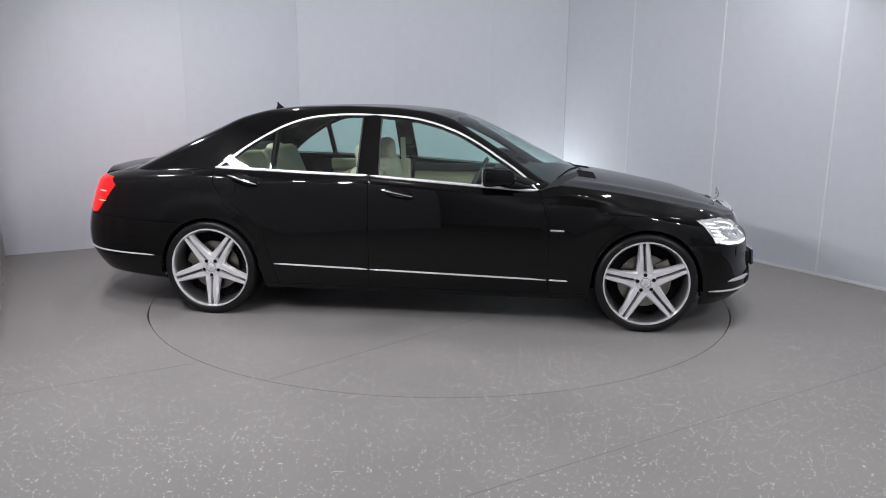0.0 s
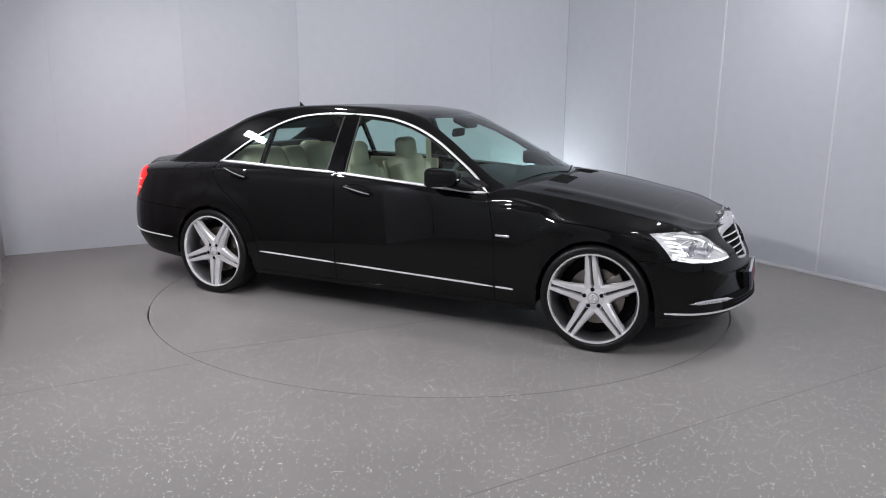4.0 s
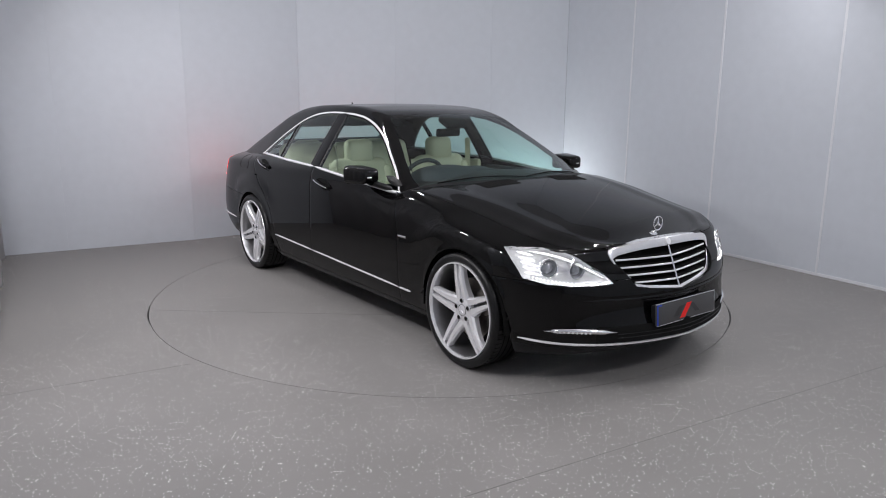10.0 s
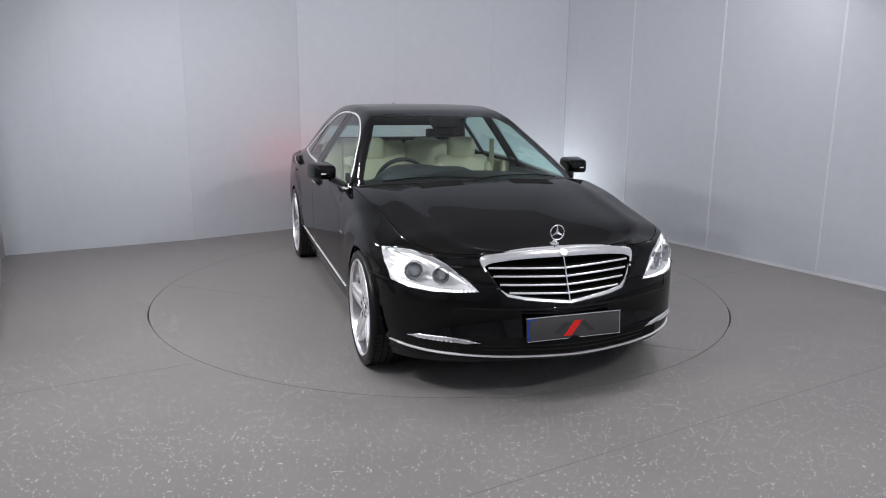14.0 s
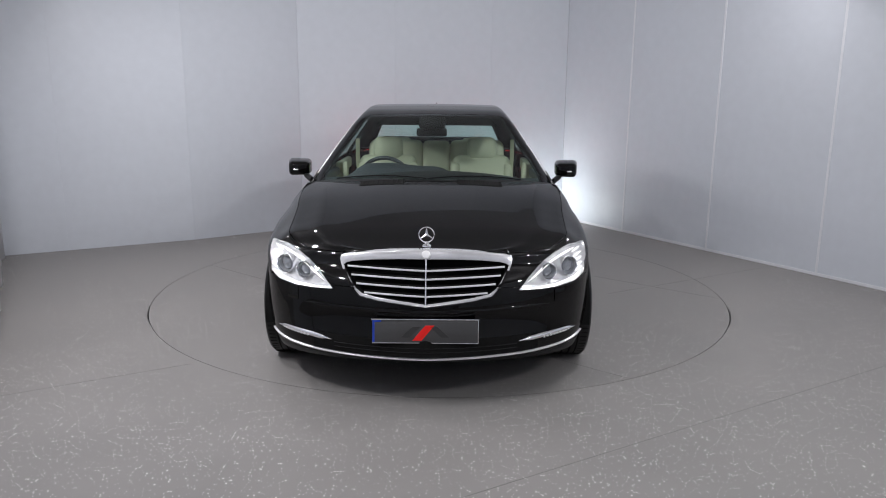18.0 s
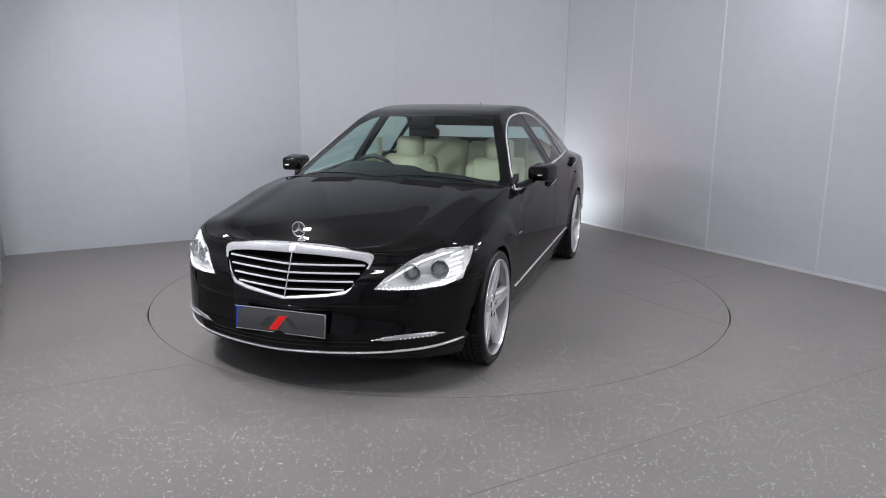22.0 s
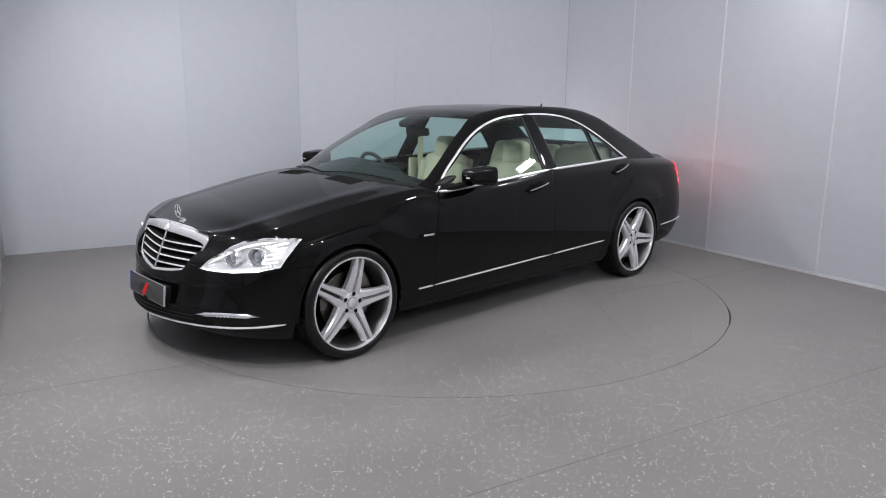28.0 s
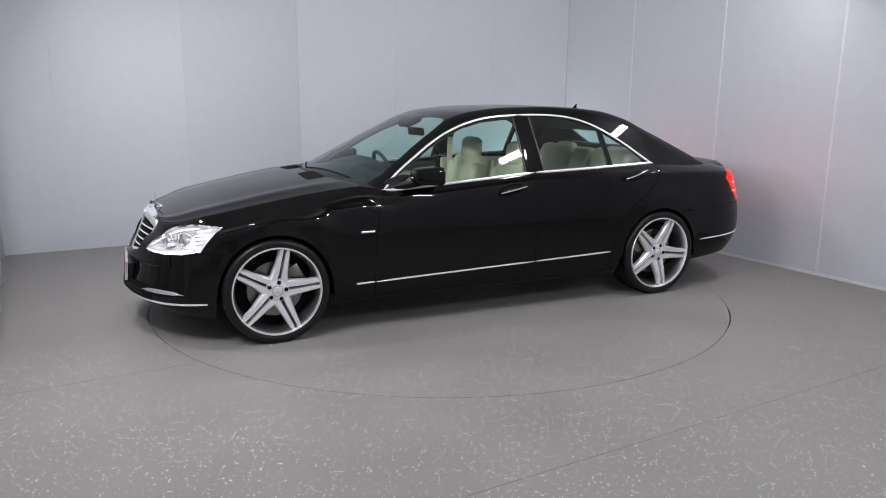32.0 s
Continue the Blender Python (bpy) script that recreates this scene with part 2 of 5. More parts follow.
def studio():
    CORNER = Vector((1.585, 3.53, 0))
    # floor: one sheet with a round opening for the table
    bm = bmesh.new()
    n = 160
    rows = []
    for i in range(n):
        a = 2 * math.pi * i / n
        d = Vector((math.cos(a), math.sin(a), 0))
        k = 11 / max(abs(d.x), abs(d.y))
        rows.append([d * HOLE, d * 3.2, d * 5, d * k])
    grid_faces(bm, rows, close=True)
    ring(bm, HOLE, HOLE, 0.0, -0.06)
    floor = tagged(new("floor", finish("floor", bm, FLOOR, False)), "grey flecked vinyl floor of the studio", "floor", kind="structure")
    bm = bmesh.new()
    ring(bm, HOLE + 0.02, R_TABLE - 0.1, -0.05)
    pit = tagged(new("trim", finish("trim", bm, SLOT, False)), "dark slot round the turntable edge", "slot", kind="structure")
    # the slot gapes a little on both sides
    for mid in (-158.0, -21.0):
        bm = bmesh.new()
        rows = []
        for q in np.linspace(-1, 1, 25):
            w = 0.007 * (1 - q * q) ** 0.7 + 0.0005
            u = radians(mid + 6.5 * q)
            rows.append([Vector((r * math.cos(u), r * math.sin(u), 0.0008)) for r in (HOLE - 0.0005, HOLE + w)])
        grid_faces(bm, rows)
        part("slot_gap", bm, SLOT, floor, "wider part of the dark slot", smooth=False)
    # welded seams between the two-metre sheets
    d = Vector((0.87, 0.493, 0)).normalized()
    side = Vector((-d.y, d.x, 0))
    for p, a, b in (((-2.07, -2.13, 0), -2.2, 0.71), ((0.1, -3.19, 0), -3.0, 6.5), ((-2.07, -2.13, 0), 3.95, 6.0)):
        p = Vector(p)
        bm = bmesh.new()
        q = [p + d * a + side * 0.003, p + d * b + side * 0.003, p + d * b - side * 0.003, p + d * a - side * 0.003]
        low, top = [bm.verts.new(v) for v in q], [bm.verts.new(v + Vector((0, 0, 0.0012))) for v in q]
        bm.faces.new(top)
        for i in range(4):
            bm.faces.new((low[i], low[(i + 1) % 4], top[(i + 1) % 4], top[i]))
        ob = part("floor_seam", bm, SEAM, floor, smooth=False)
    # walls of upright panels with cover strips in the joints
    def wall(name, a, b, first, step, height=3.9, material=WALL, strips=True, proud=0.006, label="pale grey panelled studio wall"):
        a, b = Vector((*a, 0)), Vector((*b, 0))
        along = (b - a).normalized()
        out = Vector((along.y, -along.x, 0))
        if out.dot(-(a + b) / 2) < 0:
            out = -out
        total = (b - a).length
        cuts = [0.0] + [first + step * i for i in range(40) if first + step * i < total - 0.1] + [total]
        bm = bmesh.new()
        back = [a - out * 0.1, b - out * 0.1, b - out * 0.012, a - out * 0.012]
        low, top = [bm.verts.new(v) for v in back], [bm.verts.new(v + Vector((0, 0, height))) for v in back]
        bm.faces.new(low), bm.faces.new(top)
        for i in range(4):
            bm.faces.new((low[i], low[(i + 1) % 4], top[(i + 1) % 4], top[i]))
        w = tagged(new(name, finish(name, bm, JOINT if strips else material, False)), label, "wall", kind="structure")
        if not strips:
            return w
        for s, e in zip(cuts, cuts[1:]):
            bm = bmesh.new()
            box(bm, (0.0004, -0.012, 0.0), (e - s - 0.0004, 0, height), 0.001, 1)
            ob = part("panel", bm, WALL, w, smooth=False)
            m = Matrix((( along.x, out.x, 0, 0), (along.y, out.y, 0, 0), (0, 0, 1, 0), (0, 0, 0, 1)))
            ob.matrix_world = Matrix.Translation(a + along * s) @ m
        for s in cuts[1:-1] if proud else []:
            bm = bmesh.new()
            box(bm, (-0.011, 0.0005, 0.0), (0.011, proud, height), 0.0025, 2)
            ob = part("joint_strip", bm, JOINT, w, smooth=False)
            ob.matrix_world = Matrix.Translation(a + along * s) @ m
        return w

    wall("wall_left", (-4.27, 1.038), (-2.682, 1.914), 0.59, 5, proud=0)
    wall("wall_back", (-2.682, 1.914), (-1.64, 2.69), 5, 5, proud=0)
    wall("wall_rear", (-1.64, 2.69), CORNER[:2], 1.13, 1.2, proud=0)
    wall("wall_right", CORNER[:2], (5.1, -2.49), 1.13, 1.21)
    # a slim pale strip along the foot of the right wall
    bm = bmesh.new()
    along = (Vector((5.1, -2.49, 0)) - CORNER).normalized()
    inward = Vector((along.y, -along.x, 0))
    box(bm, (0.02, 0.0005, 0.0), (6.9, 0.005, 0.028), 0.0015, 1)
    foot_strip = tagged(new("baseboard", finish("baseboard", bm, JOINT, False)), "slim pale strip along the foot of the wall", "baseboard", kind="structure")
    foot_strip.matrix_world = Matrix.Translation(CORNER) @ Matrix(((along.x, inward.x, 0, 0), (along.y, inward.y, 0, 0), (0, 0, 1, 0), (0, 0, 0, 1)))
    # a white drape hangs from the end of the left wall towards the camera
    bm = bmesh.new()
    foot = []
    a, b = Vector((-4.25, 1.05, 0)), Vector((-2.33, -2.25, 0))
    side = Vector((0.866, 0.5, 0))
    for q in np.linspace(0, 1, 120):
        foot.append(a.lerp(b, q) + side * (0.018 * math.sin(q * 61) + 0.012 * math.sin(q * 23 + 1) - 0.02))
    grid_faces(bm, [[p + Vector((0, 0, z)) for z in (0.0, 1.3, 2.6, 3.89)] for p in foot])
    drape = new("white_drape", finish("white_drape", bm, DRAPE))
    tagged(drape, "white studio drape hanging to the floor", "drape")
    thick = drape.modifiers.new("thickness", "SOLIDIFY")
    thick.thickness = 0.004
    # panels close the studio on both sides of the gap through which the camera looks
    for name, a, b in (("wall_front_left", (-2.36, -2.27), (-2.85, -3.3)), ("wall_near_left", (-2.85, -3.3), (-1.15, -5.6)),
                       ("wall_front_right", (5.1, -2.49), (3.5, -3.85)), ("wall_near_right", (3.5, -3.85), (1.05, -5.75))):
        wall(name, a, b, 1, 1, height=3.0, strips=False, label="pale grey studio panel beside the camera")
    wall("wall_side", (-5.0, 0.75), (-5.0, -6.6), 1, 1, strips=False, material=DARKWALL, label="grey wall beside the camera stand")
    wall("wall_far", (5.1, -2.4), (5.1, -6.6), 1, 1, strips=False, material=DARKWALL, label="grey wall beside the camera stand")
    wall("wall_behind", (-5.0, -6.6), (5.1, -6.6), 1, 1, strips=False, label="grey wall behind the camera")
    bm = bmesh.new()
    box(bm, (-6, -10, 3.9), (6, 6, 4.0))
    tagged(new("ceiling", finish("ceiling", bm, CEIL, False)), "plain grey studio ceiling", "ceiling", kind="structure")


studio()


def turntable():
    t = thing("turntable", "round turntable covered in grey flecked vinyl", "turntable")
    bm = bmesh.new()
    bmesh.ops.create_circle(bm, cap_ends=True, radius=R_TABLE, segments=160)
    ring(bm, R_TABLE, R_TABLE, 0, -0.045)
    part("platform", weld(bm), FLOOR, t, smooth=False)
    for off in (-0.82, 1.18):
        h = math.sqrt(R_TABLE ** 2 - off ** 2) - 0.01
        bm = bmesh.new()
        box(bm, (-h, off - 0.0025, 0.0002), (h, off + 0.0025, 0.0012))
        ob = part("seam", bm, SEAM, t, smooth=False)
        ob.rotation_euler = (0, 0, radians(50.4))
    return t


TABLE = turntable()
from mathutils.bvhtree import BVHTree


# ---- the car: x forward from the middle of the wheelbase, y to its left, z up ----
CAR = thing("car", "black four-door saloon car with silver alloy wheels on a turntable", "car")
WB, HUB, RT, RA = 1.5175, 0.335, 0.338, 0.360


def soft(*pts, blur=0.07):
    """A smooth function through control points (x, value)."""
    xs, ys = np.array(sorted(pts), float).T
    g = np.linspace(-3.4, 3.4, 1361)
    v = np.interp(g, xs, ys)
    k = np.exp(-0.5 * (np.arange(-60, 61) * 0.005 / blur) ** 2)
    k /= k.sum()
    v = np.convolve(np.pad(v, 60, mode="edge"), k, mode="valid")
    return lambda x: float(np.interp(x, g, v))


def spline_basis(n, u):
    """Weights of n control points of a clamped cubic spline at u in 0..1."""
    knots = [0.0] * 4 + [i / (n - 3) for i in range(1, n - 3)] + [1.0] * 4
    u = min(max(u, 0.0), 1 - 1e-9)
    b = [1.0 if knots[i] <= u < knots[i + 1] else 0.0 for i in range(len(knots) - 1)]
    for d in range(1, 4):
        c = []
        for i in range(len(knots) - 1 - d):
            l = (u - knots[i]) / (knots[i + d] - knots[i]) * b[i] if knots[i + d] > knots[i] else 0.0
            r = (knots[i + d + 1] - u) / (knots[i + d + 1] - knots[i + 1]) * b[i + 1] if knots[i + d + 1] > knots[i + 1] else 0.0
            c.append(l + r)
        b = c
    return b


BELT_Z = soft((-2.7, 0.955), (-2.2, 1.005), (-1.48, 1.037), (-0.37, 1.005), (0.785, 0.922), (0.83, 0.944), (0.88, 0.961), (0.95, 0.966), (1.05, 0.955), (1.125, 0.946), (1.2, 0.936), (1.275, 0.926), (1.35, 0.915), (1.425, 0.902), (1.5, 0.888), (1.575, 0.874), (1.65, 0.859), (1.725, 0.845), (1.8, 0.831), (1.95, 0.808), (2.1, 0.767), (2.2, 0.76), (2.4, 0.748), blur=0.022)
BELT_Y = soft((-2.7, 0.72), (-2.2, 0.74), (-1.75, 0.79), (-1.48, 0.815), (-0.9, 0.865), (-0.37, 0.88), (0.5, 0.88), (0.785, 0.868), (0.86, 0.855), (0.95, 0.84), (1.2, 0.828), (1.35, 0.815), (1.5, 0.794), (1.65, 0.785), (1.8, 0.79), (1.95, 0.815), (2.1, 0.815), (2.2, 0.85), (2.4, 0.98), blur=0.025)
CENTRE_Z = soft((-2.7, 0.965), (-2.5, 1.0), (-2.25, 1.035), (-1.5, 1.04), (0.8, 1.03), (1.0, 1.018), (1.17, 1.0), (1.43, 0.96), (1.775, 0.895), (2.03, 0.838), (2.2, 0.778), (2.4, 0.765))
SILL_Z = soft((-2.7, 0.30), (-2.0, 0.245), (-1.5, 0.20), (1.2, 0.195), (1.8, 0.17), (2.1, 0.195), (2.4, 0.20))
# levels of the side from the sill to the belt: height, half width, foremost and rearmost x
LEVELS = [
    (SILL_Z, soft((-2.7, 0.85), (-1.5, 0.875), (1.5, 0.875), (2.4, 0.88)), 2.27, -2.58),
    (soft((-2.7, 0.40), (-1.5, 0.29), (2.4, 0.25)), soft((-2.7, 0.915), (-1.5, 0.905), (1.5, 0.905), (2.4, 0.92)), 2.45, -2.735),
    (soft((-2.7, 0.52), (-1.5, 0.42), (2.4, 0.37)), soft((-2.7, 0.925), (-1.5, 0.922), (1.5, 0.925), (2.4, 0.94)), 2.345, -2.765),
    (soft((-2.7, 0.66), (-1.5, 0.63), (1.2, 0.60), (2.4, 0.50)), soft((-2.7, 0.92), (-1.5, 0.924), (1.5, 0.926), (2.4, 0.94)), 2.352, -2.73),
    (soft((-2.7, 0.82), (-1.5, 0.82), (0.8, 0.78), (1.4, 0.74), (2.4, 0.62)), soft((-2.7, 0.89), (-1.5, 0.921), (0, 0.921), (0.8, 0.921), (1.5, 0.924), (2.4, 0.93)), 2.33, -2.635),
    (soft((-2.7, 0.92), (-1.5, 0.965), (-0.37, 0.93), (0.79, 0.862), (0.95, 0.866), (1.2, 0.85), (1.5, 0.797), (1.8, 0.742), (1.95, 0.73), (2.1, 0.698), (2.4, 0.66)), soft((-2.7, 0.87), (-1.5, 0.912), (0, 0.909), (0.8, 0.912), (1.2, 0.910), (1.5, 0.902), (1.95, 0.905), (2.4, 0.92)), 2.24, -2.56),
    (soft((-2.7, 0.94), (-1.5, 0.99), (-0.37, 0.955), (0.79, 0.887), (0.95, 0.912), (1.2, 0.893), (1.5, 0.838), (1.8, 0.778), (1.95, 0.768), (2.1, 0.738), (2.4, 0.71)), soft((-2.7, 0.84), (-1.5, 0.897), (0, 0.903), (0.785, 0.902), (0.95, 0.892), (1.2, 0.884), (1.5, 0.86), (1.8, 0.858), (1.95, 0.88), (2.1, 0.868), (2.4, 0.93)), 2.215, -2.53),
    (soft((-2.7, 0.95), (-2.2, 0.985), (-1.5, 1.015), (-0.37, 0.983), (0.785, 0.907), (0.95, 0.945), (1.2, 0.919), (1.5, 0.866), (1.8, 0.808), (1.95, 0.792), (2.1, 0.757), (2.4, 0.735)), soft((-2.7, 0.79), (-2.2, 0.81), (-1.5, 0.865), (-0.9, 0.885), (-0.37, 0.894), (0.5, 0.893), (0.785, 0.886), (0.95, 0.867), (1.2, 0.855), (1.5, 0.824), (1.8, 0.82), (1.95, 0.853), (2.1, 0.842), (2.4, 0.96)), 2.203, -2.515),
    (BELT_Z, BELT_Y, 2.19, -2.505),
]
NV = 34
WEIGHTS = [spline_basis(len(LEVELS), j / (NV * 6)) for j in range(NV * 6 + 1)]
X1, XF, X2, XR = 1.0, 2.36, -1.2, -2.69


def plan(x, r, front):
    """Narrowing of the plan towards the ends."""
    if front > 0:
        return (1 - r ** 6) ** (1 / 1.6)
    if front < 0:
        return (1 - r ** 8) ** (1 / 1.8)
    return 1.0


def arch(x):
    z = SILL_Z(x)
    for h in (WB, -WB):
        d = RA * RA - (x - h) ** 2
        if d > 0:
            z = max(z, HUB + math.sqrt(d))
    return z


def station(x, r, front):
    """One section of the lower body: side points from sill or arch to belt, then top points to the centre line."""
    f = plan(x, r, front)
    keys = []
    for z, y, xf, xr in LEVELS:
        xx = x + ((xf - XF) * r ** 6 if front > 0 else (xr - XR) * r ** 6 if front < 0 else 0)
        keys.append((xx, y(x) * f, z(x)))
    keys = np.array(keys)
    line = np.array(WEIGHTS) @ keys
    low = arch(x)
    zs = line[:, 2]
    u0 = float(np.interp(low, zs, np.arange(len(zs)))) if low > zs[0] else 0.0
    us = u0 + (len(zs) - 1 - u0) * (np.linspace(0, 1, NV))
    side = [Vector([float(np.interp(u, np.arange(len(zs)), line[:, k])) for k in range(3)]) for u in us]
    for p in side:
        for h, big in ((WB, 0.56), (-WB, 0.545)):
            rho = math.hypot(p.x - h, p.z - HUB)
            over = max((p.z - HUB) / max(rho, 0.01), 0)
            k = min(max((big - 0.05 * over ** 4 - rho) / 0.125 + 0.5, 0), 1)
            k = k * k * (3 - 2 * k)
            up = min(max((p.z - 0.54) / 0.28, 0), 1)
            up = up * up * (3 - 2 * up)
            end = min(max((BELT_Z(x) - p.z) / 0.06, 0), 1)
            ahead = min(max((1.98 - abs(p.x)) / 0.12, 0), 1)
            lip = math.exp(-((rho - RA) / 0.022) ** 2) * 0.006
            p.y += (0.019 * k * up * end + lip * (1 if p.z > 0.3 else 0)) * ahead
    # the hollow below the shoulder of the front wing, deepest at the door
    run = min(max((1.5 - x) / 0.5, 0), 1) * min(max((x - 0.35) / 0.4, 0), 1)
    if run > 0:
        valley = BELT_Z(min(x, 1.6)) - (0.085 if x > 0.8 else 0.085 - 0.05 * (0.8 - x) / 0.45)
        for p in side:
            p.y -= 0.007 * run * math.exp(-((p.z - valley) / 0.03) ** 2)
    e = side[-1]
    zc = CENTRE_Z(x)
    top = []
    for i in range(1, 27):
        q = 1 - i / 26
        top.append(Vector((e.x, e.y * q, e.z + (zc - e.z) * (1 - q ** (2.2 if x > 0.6 else 2.3)) + (0.008 * math.exp(-((q - 0.80) / 0.075) ** 2) * min(max((x - 0.9) / 0.3, 0), 1) if x > 0.9 else 0.0))))
    return side, top


def lower_stations():
    fr = [(1 - (q * (1 - 0.82 ** 8) ** (1 / 1.8)) ** 1.8) ** (1 / 8) for q in np.linspace(0, 1, 26)]
    rear = [(X2 + (XR - X2) * r, r, -1) for r in fr]
    rs = np.linspace(0.82, 0, 46)[1:]
    rear += [(X2 + (XR - X2) * r, r, -1) for r in rs]
    mid = [(x, 0.0, 0) for x in np.linspace(X2, X1, 60)[1:-1]]
    ff = [(1 - (q * (1 - 0.8 ** 6) ** (1 / 1.6)) ** 1.6) ** (1 / 6) for q in np.linspace(1, 0, 30)]
    front = [(X1 + (XF - X1) * r, r, 1) for r in np.linspace(0, 0.8, 40)[:-1]] + [(X1 + (XF - X1) * r, r, 1) for r in ff]
    sts = rear + mid + front
    # extra sections where the arches begin
    more = []
    for h in (WB, -WB):
        for s in (-1, 1):
            for dx in (0.0, 0.0006, 0.003, 0.008, 0.016, 0.028):
                x = h + s * (RA - dx)
                if x > X1:
                    more.append((x, (x - X1) / (XF - X1), 1))
                elif x < X2:
                    more.append((x, (x - X2) / (XR - X2), -1))
                else:
                    more.append((x, 0.0, 0))
    return sorted(sts + more)


def point_in(p, poly):
    x, y = p
    inside = False
    for (ax, ay), (bx, by) in zip(poly, poly[1:] + poly[:1]):
        if (ay > y) != (by > y) and x < (bx - ax) * (y - ay) / (by - ay) + ax:
            inside = not inside
    return inside


def cut(bm, poly, axes):
    """Cuts the mesh along the edges of a polygon that lies in the plane of two axes."""
    i, j = axes
    k = 3 - i - j
    fixed = set()
    bm.normal_update()
    for (ax, ay), (bx, by) in zip(poly, poly[1:] + poly[:1]):
        lo = (min(ax, bx) - 0.09, min(ay, by) - 0.09)
        hi = (max(ax, bx) + 0.09, max(ay, by) + 0.09)
        faces = []
        for f in bm.faces:
            c = f.calc_center_median()
            if lo[0] <= c[i] <= hi[0] and lo[1] <= c[j] <= hi[1]:
                faces.append(f)
        if not faces:
            continue
        co, no = Vector((0, 0, 0)), Vector((0, 0, 0))
        co[i], co[j] = ax, ay
        no[i], no[j] = by - ay, ax - bx
        no.normalize()
        # corners close to the line slide along the surface onto it
        for v in {v for f in faces for v in f.verts}:
            d = (v.co - co).dot(no)
            if v in fixed or abs(d) > 0.0065 or not (lo[0] + 0.08 < v.co[i] < hi[0] - 0.08 and lo[1] + 0.08 < v.co[j] < hi[1] - 0.08):
                continue
            way = no - v.normal * no.dot(v.normal)
            if way.dot(no) > 0.3:
                v.co -= way * (d / way.dot(no))
                fixed.add(v)
        geom = faces + list({e for f in faces for e in f.edges}) + list({v for f in faces for v in f.verts})
        made = bmesh.ops.bisect_plane(bm, geom=geom, dist=0.0003, plane_co=co, plane_no=no)
        fixed.update(g for g in made["geom_cut"] if isinstance(g, bmesh.types.BMVert))


def take(bm, faces):
    """A new mesh of some faces."""
    out = bmesh.new()
    seen = {}
    for f in faces:
        vs = []
        for v in f.verts:
            if v not in seen:
                seen[v] = out.verts.new(v.co)
            vs.append(seen[v])
        try:
            out.faces.new(vs)
        except ValueError:
            pass
    return out


def mirror(bm):
    """The same mesh on the other side of the car."""
    out = bm.copy()
    for v in out.verts:
        v.co.y = -v.co.y
    bmesh.ops.reverse_faces(out, faces=out.faces)
    return out


def both(bm):
    """A half mesh and its mirror image in one, closed along the centre line."""
    other = mirror(bm)
    me = bpy.data.meshes.new("half")
    other.to_mesh(me)
    other.free()
    bm.from_mesh(me)
    bpy.data.meshes.remove(me)
    return weld(bm, 0.0004)


def outward(bm, centre=(0, 0, 0.6)):
    bmesh.ops.recalc_face_normals(bm, faces=bm.faces)
    s = sum(f.normal.dot(f.calc_center_median() - Vector(centre)) * f.calc_area() for f in bm.faces)
    if s < 0:
        bmesh.ops.reverse_faces(bm, faces=bm.faces)


def panel_edges(bm, gap=0.0013, depth=0.016, keep=None):
    """Draws the rim of a panel back by the gap and folds it inwards."""
    weld(bm, 0.002)
    outward(bm)
    bm.normal_update()
    rim = [e for e in bm.edges if e.is_boundary]
    move = {}
    for e in rim:
        for v in e.verts:
            if v not in move:
                inner = Vector((0, 0, 0))
                for f in v.link_faces:
                    inner += f.calc_center_median() - v.co
                move[v] = inner
    lean = {}
    for v, inner in move.items():
        b = [e.other_vert(v) for e in v.link_edges if e.is_boundary]
        if len(b) == 2:
            t = (b[0].co - b[1].co)
            if t.length > 1e-9:
                t.normalize()
                inner = inner - t * inner.dot(t)
        lean[v] = inner
        if inner.length > 1e-9:
            room = min([(e.other_vert(v).co - v.co).length for e in v.link_edges if not e.is_boundary] + [1.0])
            v.co += inner.normalized() * min(gap + (0.0013 if gap else 0.0), 0.45 * room)
    bm.normal_update()
    normals = {v: v.normal.copy() for v in move}
    outer = {v: (-(inner.normalized()) if inner.length > 1e-9 else Vector((0, 0, 0))) for v, inner in lean.items()}
    edges = rim
    # a rolled rim in three short steps, then the flange
    for out, down in ((0.0007, 0.0002), (0.0006, 0.0006), (0.0002, 0.0010), (0.0, depth)):
        made = bmesh.ops.extrude_edge_only(bm, edges=edges)
        fresh = [g for g in made["geom"] if isinstance(g, bmesh.types.BMVert)]
        edges = [g for g in made["geom"] if isinstance(g, bmesh.types.BMEdge)]
        for v in fresh:
            for e in v.link_edges:
                o = e.other_vert(v)
                if o in normals and o not in fresh:
                    normals[v], outer[v] = normals[o], outer[o]
                    break
        for v in fresh:
            if v in normals:
                v.co += outer[v] * out - normals[v] * down
    return bm


# openings in the shell: head lamps and tail lamps in views turned by 45 degrees, grille from the front
FACING = Matrix.Rotation(radians(-27), 3, "X") @ Matrix.Rotation(radians(45), 3, "Z")
HEADLAMP = [(p.x, p.z) for p in (FACING @ Vector(q) for q in ((1.813, 0.862, 0.754), (1.87, 0.85, 0.77), (1.945, 0.832, 0.782), (2.0, 0.76, 0.775), (2.06, 0.68, 0.75), (2.13, 0.60, 0.705), (2.20, 0.52, 0.64), (2.237, 0.457, 0.572), (2.20, 0.57, 0.570), (2.15, 0.68, 0.575), (2.07, 0.79, 0.59), (1.962, 0.858, 0.611), (1.88, 0.862, 0.69)))]
TAILLAMP = [(-1.027, 0.962), (-0.965, 0.905), (-1.04, 0.80), (-1.119, 0.712), (-1.2, 0.70), (-1.45, 0.78), (-1.5, 0.93), (-1.2, 0.965)]
